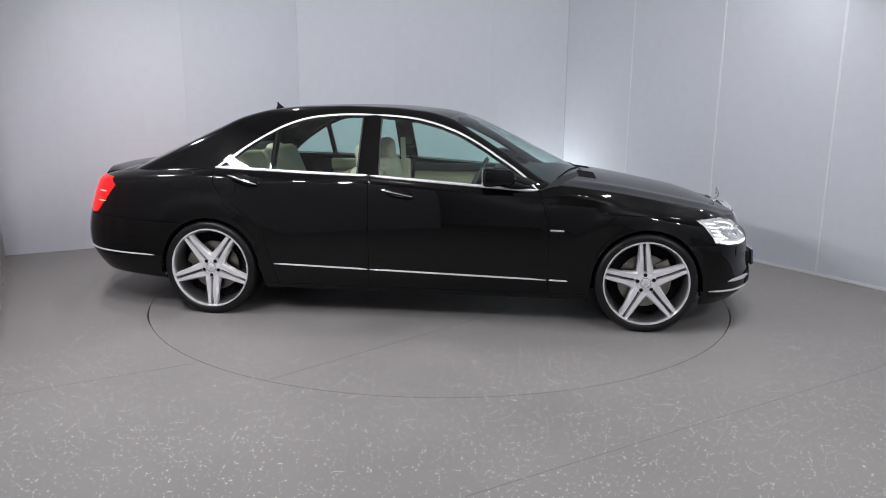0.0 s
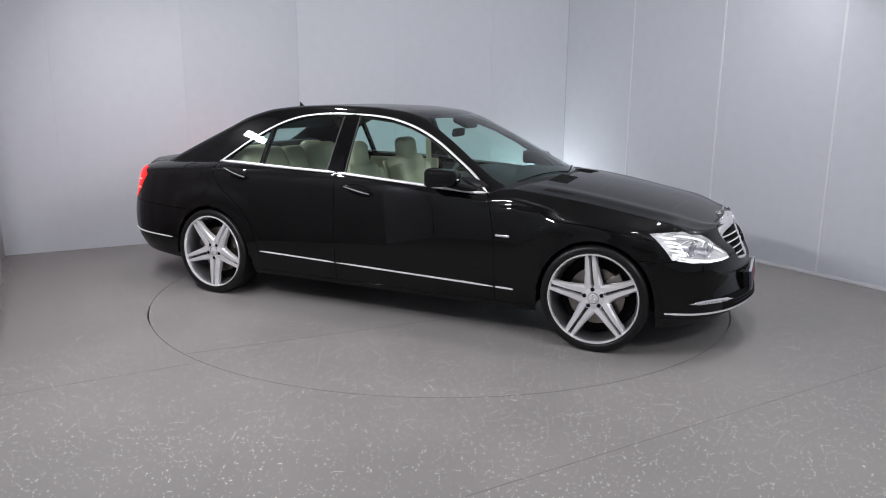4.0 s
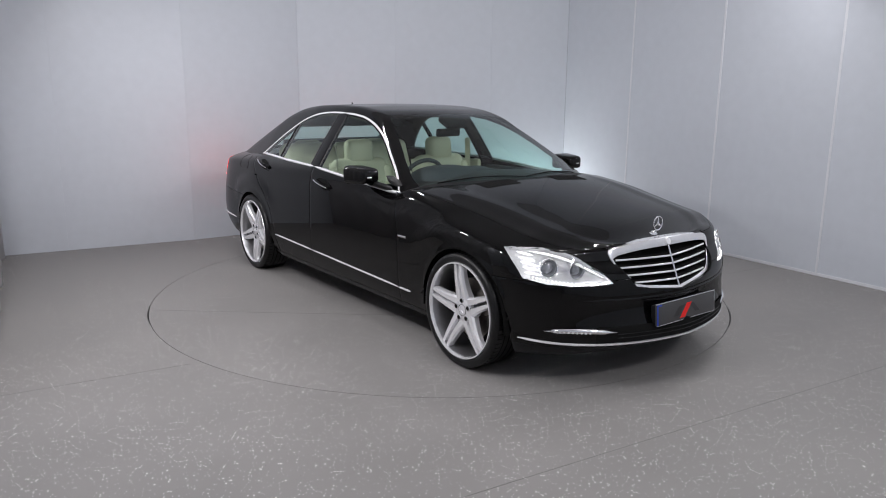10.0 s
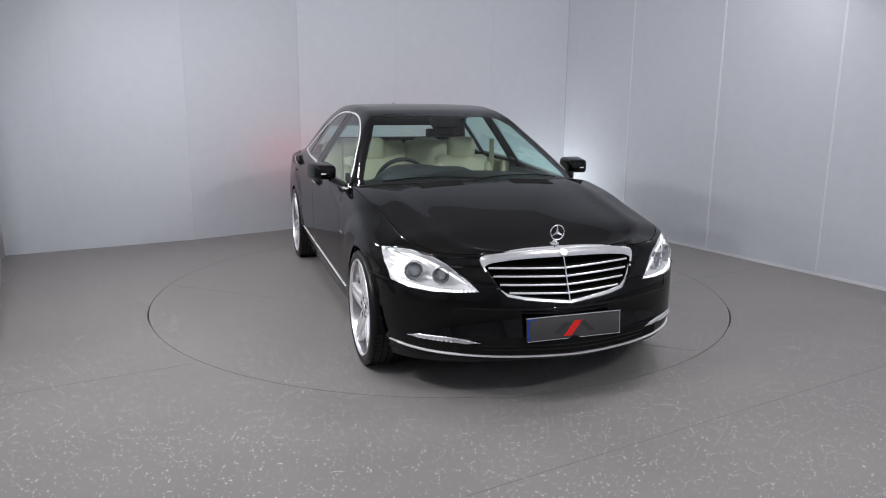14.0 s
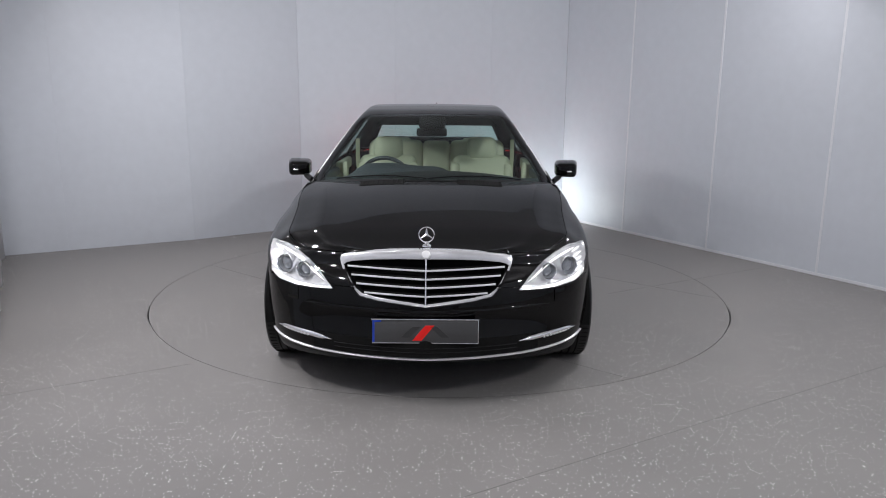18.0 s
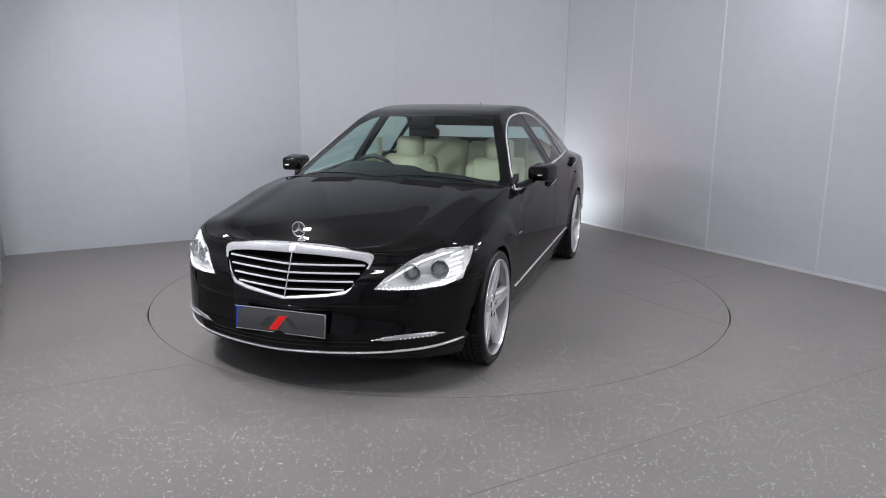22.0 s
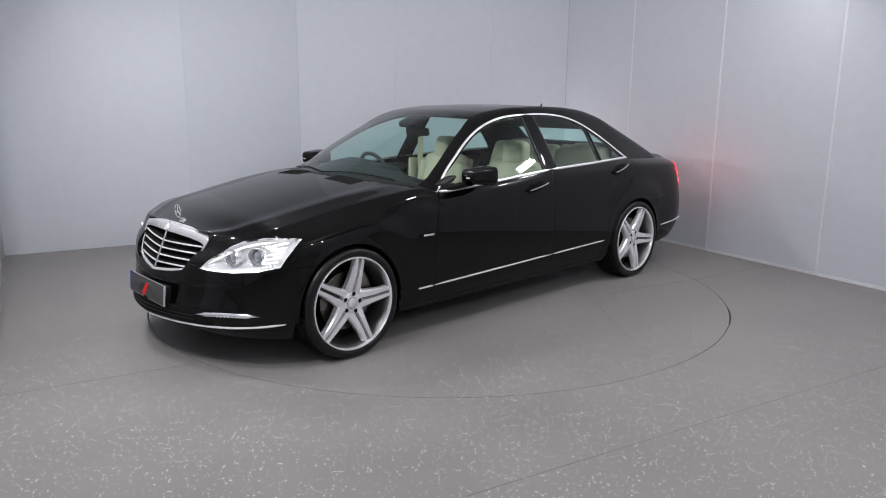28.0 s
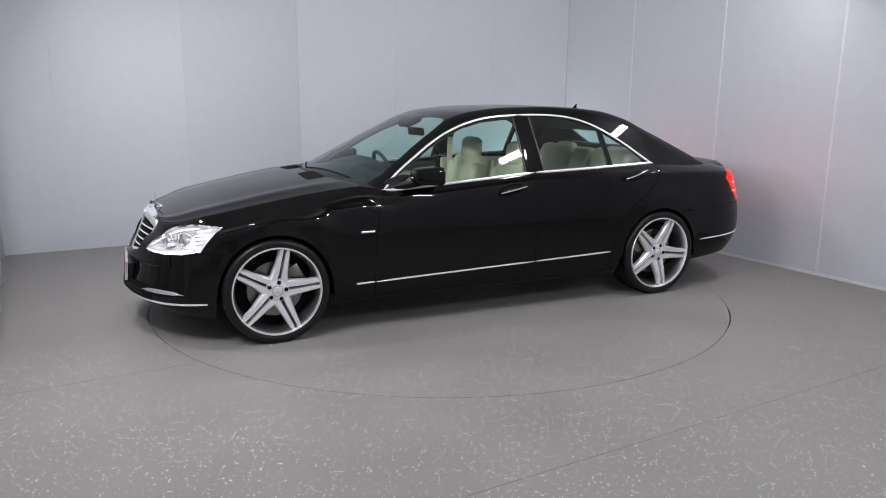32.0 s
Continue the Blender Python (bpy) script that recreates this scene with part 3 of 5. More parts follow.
GRILLE = [(-0.1, 0.792), (0.0, 0.792), (0.2, 0.785), (0.40, 0.762), (0.435, 0.745), (0.428, 0.715), (0.365, 0.59), (0.335, 0.56), (0.24, 0.54), (0.0, 0.513), (-0.1, 0.513)]


def opening(bm, poly, axes, turn, test):
    """Cuts a hole, in the view that the rotation turn gives, and returns the piece that filled it."""
    bm.transform(turn.to_4x4())
    cut(bm, poly, axes)
    bm.transform(turn.inverted().to_4x4())
    inside = []
    for f in bm.faces:
        c = f.calc_center_median()
        p = turn @ c
        if test(c) and point_in((p[axes[0]], p[axes[1]]), poly):
            inside.append(f)
    piece = take(bm, inside)
    bmesh.ops.delete(bm, geom=inside, context="FACES")
    return piece


# ---- lower body ----
def lower_body():
    sts = lower_stations()
    sec = [station(*s) for s in sts]
    bm = bmesh.new()
    grid_faces(bm, [s[0] for s in sec])
    tops = bmesh.new()
    grid_faces(tops, [[s[0][-1]] + s[1] for i, s in enumerate(sec) if i == 0 or sts[i][0] - sts[i - 1][0] > 0.0035])
    for b in (bm, tops):
        weld(b, 0.0003)
    pieces = {}
    pieces["headlamp"] = opening(bm, HEADLAMP, (0, 2), FACING, lambda c: c.x > 1.7)
    pieces["taillamp"] = opening(bm, TAILLAMP, (0, 2), Matrix.Rotation(radians(-45), 3, "Z"), lambda c: c.x < -2.0)
    full = take(bm, bm.faces)
    pieces["grille"] = opening(bm, GRILLE, (1, 2), Matrix.Identity(3), lambda c: c.x > 2.0)
    # outlines of the panels in the side view (x, z)
    front_door = [(0.795, 1.2), (0.797, 0.92), (0.835, 0.8), (0.862, 0.65), (0.868, 0.5), (0.868, 0.235), (-0.365, 0.235), (-0.365, 1.2)]
    rear_door = [(-0.365, 1.2), (-0.365, 0.235), (-1.02, 0.235), (-1.06, 0.36), (-1.085, 0.47), (-1.13, 0.60), (-1.215, 0.715), (-1.33, 0.80), (-1.42, 0.865), (-1.462, 0.93), (-1.475, 1.0), (-1.478, 1.2)]
    front_bumper = [(1.78, 0.0), (1.78, 0.598), (1.97, 0.598), (2.05, 0.60), (3.0, 0.60), (3.0, 0.0)]
    rear_bumper = [(-1.70, 0.0), (-1.70, 0.655), (-2.05, 0.667), (-2.3, 0.69), (-3.0, 0.70), (-3.0, 0.0)]
    sill = [(1.2, 0.0), (1.2, 0.235), (-1.2, 0.235), (-1.2, 0.0)]
    bumper_lip = [(1.78, 0.0), (1.78, 0.243), (3.0, 0.243), (3.0, 0.0)]
    regions = [("bumper_lip", bumper_lip), ("front_door", front_door), ("rear_door", rear_door), ("front_bumper", front_bumper), ("rear_bumper", rear_bumper), ("sill_panel", sill)]
    for _, poly in regions:
        cut(bm, poly, (0, 2))
    groups = {}
    for f in bm.faces:
        c = f.calc_center_median()
        for name, poly in regions:
            if point_in((c.x, c.z), poly):
                groups.setdefault(name, []).append(f)
                break
        else:
            groups.setdefault("front_wing" if c.x > 0 else "rear_wing", []).append(f)
    made = {}
    for name, faces in groups.items():
        half = take(bm, faces)
        if name in ("front_bumper", "rear_bumper", "bumper_lip"):
            made[name] = part(name, panel_edges(both(half)), SATIN if name == "bumper_lip" else PAINT, CAR, "black plastic lower lip" if name == "bumper_lip" else "")
        else:
            other = mirror(half)
            made[name, 1] = part(name, panel_edges(half), PAINT, CAR)
            made[name, -1] = part(name, panel_edges(other), PAINT, CAR)
    def rear(c):
        return 1.12 - 0.30 * c.y * c.y

    cut(tops, [(1.12 - 0.30 * y * y, y) for y in np.linspace(-0.05, 0.95, 12)] + [(0.5, 0.95), (0.5, -0.05)], (0, 1))

    hood = [f for f in tops.faces if f.calc_center_median().x > rear(f.calc_center_median())]
    lid = [f for f in tops.faces if f.calc_center_median().x < -2.2]
    cowl = [f for f in tops.faces if 0.72 < f.calc_center_median().x <= rear(f.calc_center_median())]
    shelf = [f for f in tops.faces if -2.2 <= f.calc_center_median().x < -1.45]
    half = take(tops, hood)
    bmesh.ops.remove_doubles(half, verts=[v for v in half.verts if v.co.x < rear(v.co) + 0.012], dist=0.009)
    made["bonnet"] = part("bonnet", panel_edges(both(half), 0.0024), PAINT, CAR)
    made["boot_lid"] = part("boot_lid", panel_edges(both(take(tops, lid))), PAINT, CAR)
    part("cowl", both(take(tops, cowl)), SATIN, CAR, "black plastic scuttle below the windscreen")
    part("parcel_shelf", both(take(tops, shelf)), BLACKTRIM, CAR, "dark rear parcel shelf")
    for f in list(pieces["headlamp"].faces) + list(pieces["taillamp"].faces) + list(tops.faces):
        full.faces.new([full.verts.new(v.co) for v in f.verts])
    full.normal_update()
    bm.free(), tops.free()
    return made, pieces, BVHTree.FromBMesh(full)


BODY, PIECES, SHELL = lower_body()

# ---- glasshouse ----
ROOF_Z = soft((1.35, 0.88), (1.10, 1.005), (0.60, 1.255), (0.30, 1.396), (0.10, 1.445), (-0.2, 1.475), (-0.6, 1.485), (-1.0, 1.473), (-1.26, 1.447), (-1.5, 1.387), (-1.9, 1.212), (-2.23, 1.065), (-2.5, 0.945), blur=0.05)
SIDE_K = 1.47


def smin(a, b, k):
    h = max(k - abs(a - b), 0) / k
    return min(a, b) - h * h * k / 4


def roof_z(x, y):
    w = min(max((x + 0.6) / 0.9, -1), 1)
    shift = (0.46 if w > 0 else -0.36) * abs(w) * y * y
    return ROOF_Z(x + shift) - 0.035 * y * y


def house_section(x, n=40):
    zb, yb = BELT_Z(x) - 0.012, BELT_Y(x)
    if x > 0.79:
        yb = BELT_Y(x) - 0.003
        zb = BELT_Z(x) - 0.03
    pts = []
    for i in range(240):
        y = yb * (1 - i / 239)
        d = yb - y
        z = smin(zb + d * SIDE_K + 0.10 * d - 0.45 * d * d, roof_z(x, y), 0.045)
        pts.append((y, z))
    pts = np.array(pts)
    s = np.concatenate([[0], np.cumsum(np.hypot(*np.diff(pts, axis=0).T))])
    t = np.linspace(0, s[-1], n)
    return [Vector((x, float(np.interp(q, s, pts[:, 0])), float(np.interp(q, s, pts[:, 1])))) for q in t]


FRONT_WINDOW = [(0.745, 0.90), (0.775, 0.938), (0.66, 1.035), (0.52, 1.120), (0.385, 1.204), (0.25, 1.275), (0.10, 1.332), (-0.06, 1.372), (-0.32, 1.398), (-0.322, 1.3), (-0.292, 0.90)]
REAR_WINDOW = [(-0.452, 0.90), (-0.462, 1.404), (-0.66, 1.402), (-0.82, 1.384), (-0.95, 1.35), (-1.052, 1.308), (-1.040, 0.90)]
QUARTER_WINDOW = [(-1.078, 0.90), (-1.088, 1.292), (-1.17, 1.245), (-1.28, 1.175), (-1.385, 1.095), (-1.452, 1.037), (-1.46, 0.90)]
SCREEN = [(-0.1, 1.414), (0.30, 1.411), (0.485, 1.402), (0.525, 1.385), (0.595, 1.27), (0.69, 1.12), (0.745, 1.02), (0.755, 0.93), (0.6, 0.90), (-0.1, 0.90)]
BACKLIGHT = [(-0.1, 1.385), (0.40, 1.375), (0.50, 1.355), (0.545, 1.31), (0.62, 1.18), (0.665, 1.09), (0.64, 1.052), (0.4, 1.055), (-0.1, 1.06)]


def glasshouse():
    xs = sorted(set(list(np.linspace(-2.42, -1.2, 44)) + list(np.linspace(-1.2, 0.1, 36)) + list(np.linspace(0.1, 1.16, 50))))
    bm = bmesh.new()
    grid_faces(bm, [house_section(x) for x in xs])
    weld(bm, 0.0002)
    sides = [("front_window", FRONT_WINDOW), ("rear_window", REAR_WINDOW), ("quarter_window", QUARTER_WINDOW)]
    for _, poly in sides:
        cut(bm, poly, (0, 2))
    ends = [("windscreen", SCREEN, lambda c: c.x > 0.0), ("rear_screen", BACKLIGHT, lambda c: c.x < -1.3)]
    for _, poly, _ in ends:
        cut(bm, poly, (1, 2))
    groups = {}
    for f in bm.faces:
        c = f.calc_center_median()
        for name, poly, test in ends:
            if test(c) and point_in((c.y, c.z), poly):
                groups.setdefault(name, []).append(f)
                break
        else:
            for name, poly in sides:
                if point_in((c.x, c.z), poly) and c.y > 0.45:
                    groups.setdefault(name, []).append(f)
                    break
            else:
                groups.setdefault("roof", []).append(f)
    made = {}
    for name, faces in groups.items():
        half = take(bm, faces)
        if name in ("windscreen", "rear_screen"):
            made[name] = part(name, both(half), GLASS, CAR, "clear green-tinted glass")
        elif name == "roof":
            made[name] = part(name, panel_edges(both(half), 0.0, 0.02), PAINT, CAR)
        else:
            other = mirror(half)
            door = {"front_window": "front_door", "rear_window": "rear_door", "quarter_window": "rear_door"}[name]
            part(name, half, GLASS, BODY[door, 1], "clear green-tinted glass")
            part(name, other, GLASS, BODY[door, -1], "clear green-tinted glass")
    for ob in scene.objects:
        if ob.name.split(".")[0] in ("front_window", "rear_window", "quarter_window", "windscreen", "rear_screen"):
            ob.visible_shadow = False
    bm.normal_update()
    tree = BVHTree.FromBMesh(bm)
    bm.free()
    return made, tree


HOUSE, CABIN = glasshouse()


# ---- wheels ----
def wheel(x, side, turn):
    """A wheel with its outer face towards +y, turned round for the right side."""
    w = part("wheel", spin(bmesh.new(), [(0.2835, -0.112), (0.30, -0.122), (0.322, -0.122), (0.334, -0.108), (RT, -0.085), (RT, 0.085), (0.334, 0.108), (0.325, 0.121), (0.306, 0.126), (0.290, 0.122), (0.2835, 0.113)], 72), RUBBER, CAR, "black low-profile tyre", angle=50)
    w.name = "wheel"
    # tread grooves stand as dark bands, with cross cuts on the shoulders
    bm = bmesh.new()
    for y in (-0.055, -0.02, 0.02, 0.055):
        spin(bm, [(RT + 0.0004, y - 0.004), (RT + 0.0004, y + 0.004)], 72)
    part("tread_groove", bm, MATTE, w)
    bm = bmesh.new()
    for i in range(72):
        a = 2 * math.pi * i / 72
        b2 = box(bmesh.new(), (-0.0022, 0.068, 0.330), (0.0022, 0.104, RT + 0.0012))
        b2.transform(Matrix.Rotation(a, 4, "Y"))
        me = bpy.data.meshes.new("t")
        b2.to_mesh(me), b2.free()
        bm.from_mesh(me)
        bpy.data.meshes.remove(me)
    tread = part("tread_block_cut", bm, MATTE, w, smooth=False)
    tread["kind"] = "stuff"
    # rim barrel and lip
    bm = spin(bmesh.new(), [(0.2845, 0.108), (0.2845, 0.120), (0.2815, 0.1245), (0.276, 0.1245), (0.2735, 0.119), (0.270, 0.108)], 72)
    part("rim_lip", bm, ALLOY, w, "polished silver alloy rim lip", angle=50)
    # the barrel's darker alloy colour holds the shade within the rim
    bm = spin(bmesh.new(), [(0.2695, 0.108), (0.264, 0.095), (0.258, 0.075), (0.250, 0.02), (0.246, -0.06), (0.268, -0.10), (0.2845, -0.112)], 72)
    part("rim_barrel", bm, SHADEDALLOY, w, "alloy rim barrel, darkened for the shade inside", angle=50)
    # five double spokes
    for i in range(5):
        for s in (-1, 1):
            bm = bmesh.new()
            rows = []
            for t in np.linspace(0, 1, 9):
                r = 0.055 + t * 0.218
                off = s * (0.0265 - 0.004 * t + 0.010 * (1 - t) ** 3)
                half = 0.0215 - 0.0075 * t + 0.006 * (1 - t) ** 4
                y = 0.088 + 0.022 * t + 0.008 * math.sin(math.pi * t)
                thick = 0.045 - 0.012 * t
                o, n0 = off, half
                rows.append([Vector((o + dx, y + dy, r)) for dx, dy in ((-n0 * 1.12, -thick), (-n0, -0.013), (-n0 * (0.5 if s < 0 else 0.86), 0.0), (n0 * (0.86 if s < 0 else 0.5), 0.0), (n0, -0.013), (n0 * 1.12, -thick))])
            grid_faces(bm, rows)
            bm.faces.new([v for v in list(bm.verts)[:6]])
            bm.faces.new([v for v in list(bm.verts)[-6:]])
            bm.transform(Matrix.Rotation(turn + 2 * math.pi * i / 5, 4, "Y"))
            part("spoke", bm, ALLOY, w, angle=25)
        # web between the pair near the hub, its dark colour standing for the slit's shade
        bm = bmesh.new()
        rows = []
        for t in np.linspace(0, 1, 7):
            r = 0.05 + t * 0.218
            rows.append([Vector((dx, 0.07 + 0.022 * t - (0.012 if abs(dx) < 0.01 else 0), r)) for dx in (-0.02, -0.008, 0.008, 0.02)])
        grid_faces(bm, rows)
        bm.transform(Matrix.Rotation(turn + 2 * math.pi * i / 5, 4, "Y"))
        part("spoke_web", bm, SLITSHADE, w, "web between the spokes, coloured dark for shade")
    bm = spin(bmesh.new(), [(0.0, 0.094), (0.03, 0.094), (0.062, 0.091), (0.074, 0.083), (0.08, 0.05), (0.0, 0.05)], 40)
    part("hub", bm, ALLOY, w)
    cap = part("hub_cap", spin(bmesh.new(), [(0.0, 0.101), (0.024, 0.1), (0.030, 0.097), (0.032, 0.092)], 36), ALLOY, w, "round silver centre cap")
    part("cap_ring", spin(bmesh.new(), [(0.0325, 0.0925), (0.0325, 0.0945), (0.0345, 0.0945), (0.0345, 0.0915)], 36), MATTE, w)
    bm = bmesh.new()
    for i in range(3):
        a = turn + 2 * math.pi * i / 3
        tip = Vector((0.024 * math.sin(a), 0.1015, 0.024 * math.cos(a)))
        tube(bm, [Vector((0, 0.1018, 0)), tip], 0.003, 6)
    part("cap_star", bm, CHROME, w)
    for i in range(5):
        a = turn + 2 * math.pi * i / 5
        c = Vector((0.056 * math.sin(a), 0, 0.056 * math.cos(a)))
        bm = spin(bmesh.new(), [(0.0155, 0.083), (0.0155, 0.0955), (0.0135, 0.096), (0.012, 0.093), (0.008, 0.0945), (0.0, 0.0945)], 16)
        bm.transform(Matrix.Translation(c))
        bolt = part("wheel_bolt", bm, MATTE, w, "dark wheel bolt")
        bm = spin(bmesh.new(), [(0.0125, 0.0962), (0.0155, 0.0966), (0.0175, 0.094), (0.0178, 0.088)], 16)
        bm.transform(Matrix.Translation(c))
        part("bolt_collar", bm, CHROME, bolt, "chrome collar")
    bm = spin(bmesh.new(), [(0.07, 0.02), (0.178, 0.02), (0.178, -0.008), (0.07, -0.008)], 48)
    part("brake_disc", bm, DISC, w, "grey steel brake disc")
    bm = box(bmesh.new(), (-0.075, -0.02, 0.10), (0.075, 0.038, 0.20), 0.012, 2)
    bm.transform(Matrix.Rotation(radians(-62 if x > 0 else 62), 4, "Y"))
    part("brake_caliper", bm, DISC, w, "grey brake caliper")
    part("backing_plate", spin(bmesh.new(), [(0.0, -0.03), (0.24, -0.03), (0.245, -0.1)], 40), MATTE, w)
    w.matrix_local = pose(x, side * 0.812, HUB, 0, 0, 0 if side > 0 else 180)
    return w


for X in (WB, -WB):
    for SIDE in (1, -1):
        wheel(X, SIDE, radians({(1, 1): -12, (1, -1): 6, (-1, 1): -24, (-1, -1): 36}[int(math.copysign(1, X)), SIDE]))

# ---- wheel houses and floor pan ----
bm = box(bmesh.new(), (-2.4, -0.56, 0.19), (2.0, 0.56, 0.26), 0.02)
box(bm, (-1.1, -0.86, 0.2), (1.1, 0.86, 0.26), 0.02)
part("floor_pan", bm, MATTE, CAR, "dark underbody")
for X in (WB, -WB):
    for SIDE in (1, -1):
        bm = bmesh.new()
        rows = []
        for i in range(25):
            a = math.pi * i / 24
            rows.append([Vector((X + (RA + 0.012) * math.cos(a), SIDE * y, HUB - 0.05 + (RA + 0.055) * math.sin(a))) for y in (0.915, 0.60)])
        grid_faces(bm, rows)
        vs = [bm.verts.new((X + (RA + 0.012) * math.cos(math.pi * i / 24), SIDE * 0.62, HUB - 0.05 + (RA + 0.055) * math.sin(math.pi * i / 24))) for i in range(25)]
        bm.faces.new(vs)
        part("wheel_arch_liner", bm, MATTE, CAR)


# ---- details on the shell ----
def at_side(x, z, tree=None, out=0.0):
    """A point of the left side at x and z, out metres proud of it, and the normal there."""
    hit = (tree or SHELL).ray_cast(Vector((x, 2.0, z)), Vector((0, -1, 0)))
    if hit[0] is None or hit[0].y < 0.54:
        hit = (tree or SHELL).find_nearest(Vector((x, 0.64, z)))
    p, n = hit[0], hit[1]
    # the slope over a finger's width, so that small facets do not show in it
    e = 0.008
    near = [(tree or SHELL).ray_cast(Vector((x + dx, 2.0, z + dz)), Vector((0, -1, 0)))[0] for dx, dz in ((e, 0), (-e, 0), (0, e), (0, -e))]
    if all(q is not None and abs(q.y - p.y) < 0.03 for q in near):
        n = (near[0] - near[1]).cross(near[2] - near[3]).normalized()
    if n.y < 0:
        n = -n
    return p + n * out, n


def flip(p, n, side):
    return Vector((p.x, p.y * side, p.z)), Vector((n.x, n.y * side, n.z))


def at_round(cx, angle, z, out=0.0):
    """A point of the shell seen level from the upright axis at x = cx; angle in degrees from straight ahead."""
    a = (angle + 180) % 360 - 180
    side = -1 if a < 0 else 1
    a = min(max(abs(a), 0.05), 179.95)
    d = Vector((math.cos(radians(a)), math.sin(radians(a)), 0))
    hit = SHELL.ray_cast(Vector((cx, 0, z)) + d * 3, -d)
    if hit[0] is None:
        hit = SHELL.find_nearest(Vector((cx, 0, z)) + d * 1.2)
    p, n = hit[0], hit[1]
    if n.dot(d) < 0:
        n = -n
    return flip(p + n * out, n, side)


def at_top(x, y, tree=None, out=0.0):
    """A point of the upper side at x and y, out metres proud of it, and the normal there."""
    hit = (tree or SHELL).ray_cast(Vector((x, max(abs(y), 0.0005), 3)), Vector((0, 0, -1)))
    p, n = hit[0], hit[1]
    if n.z < 0:
        n = -n
    return flip(p + n * out, n, -1 if y < 0 else 1)


def ribbon(bm, places, w, h, taper=0.0):
    """A bar of width w and height h with rounded crown along places (point, normal)."""
    rows = []
    m = len(places) - 1
    for i, (p, n) in enumerate(places):
        d = (places[min(i + 1, m)][0] - places[max(i - 1, 0)][0]).normalized()
        s = d.cross(n).normalized()
        t = min(1.0, (min(i, m - i) + 0.35) / taper) if taper else 1.0
        rows.append([p + s * (w * a * t) + n * (h * b) for a, b in ((-0.5, -0.6), (-0.5, 0.3), (-0.3, 0.85), (0, 1), (0.3, 0.85), (0.5, 0.3), (0.5, -0.6))])
    vs = grid_faces(bm, rows)
    bm.faces.new(vs[0]), bm.faces.new(vs[-1])
    return bm


def eased(places):
    """Frames with the small jumps along the way evened out."""
    for _ in range(3):
        places = [places[0]] + [((a[0] + b[0] * 2 + c[0]) / 4, ((a[1] + b[1] * 2 + c[1]) / 4).normalized()) for a, b, c in zip(places, places[1:], places[2:])] + [places[-1]]
    return places


def two(name, make, material, parents, label="", **more):
    """A part on the left side and its mirror image on the right."""
    bm = make()
    other = mirror(bm)
    a = part(name, bm, material, parents[0], label, **more)
    b = part(name, other, material, parents[1], label, **more)
    return a, b


def sides(key):
    return BODY[key, 1], BODY[key, -1]


CARS = (CAR, CAR)
SEAL = mat("seal_grey", (0.05, 0.05, 0.052), 0.4, 0.3)


def trim_z(x):
    return 0.331 + (1.0 - x) * 0.0249


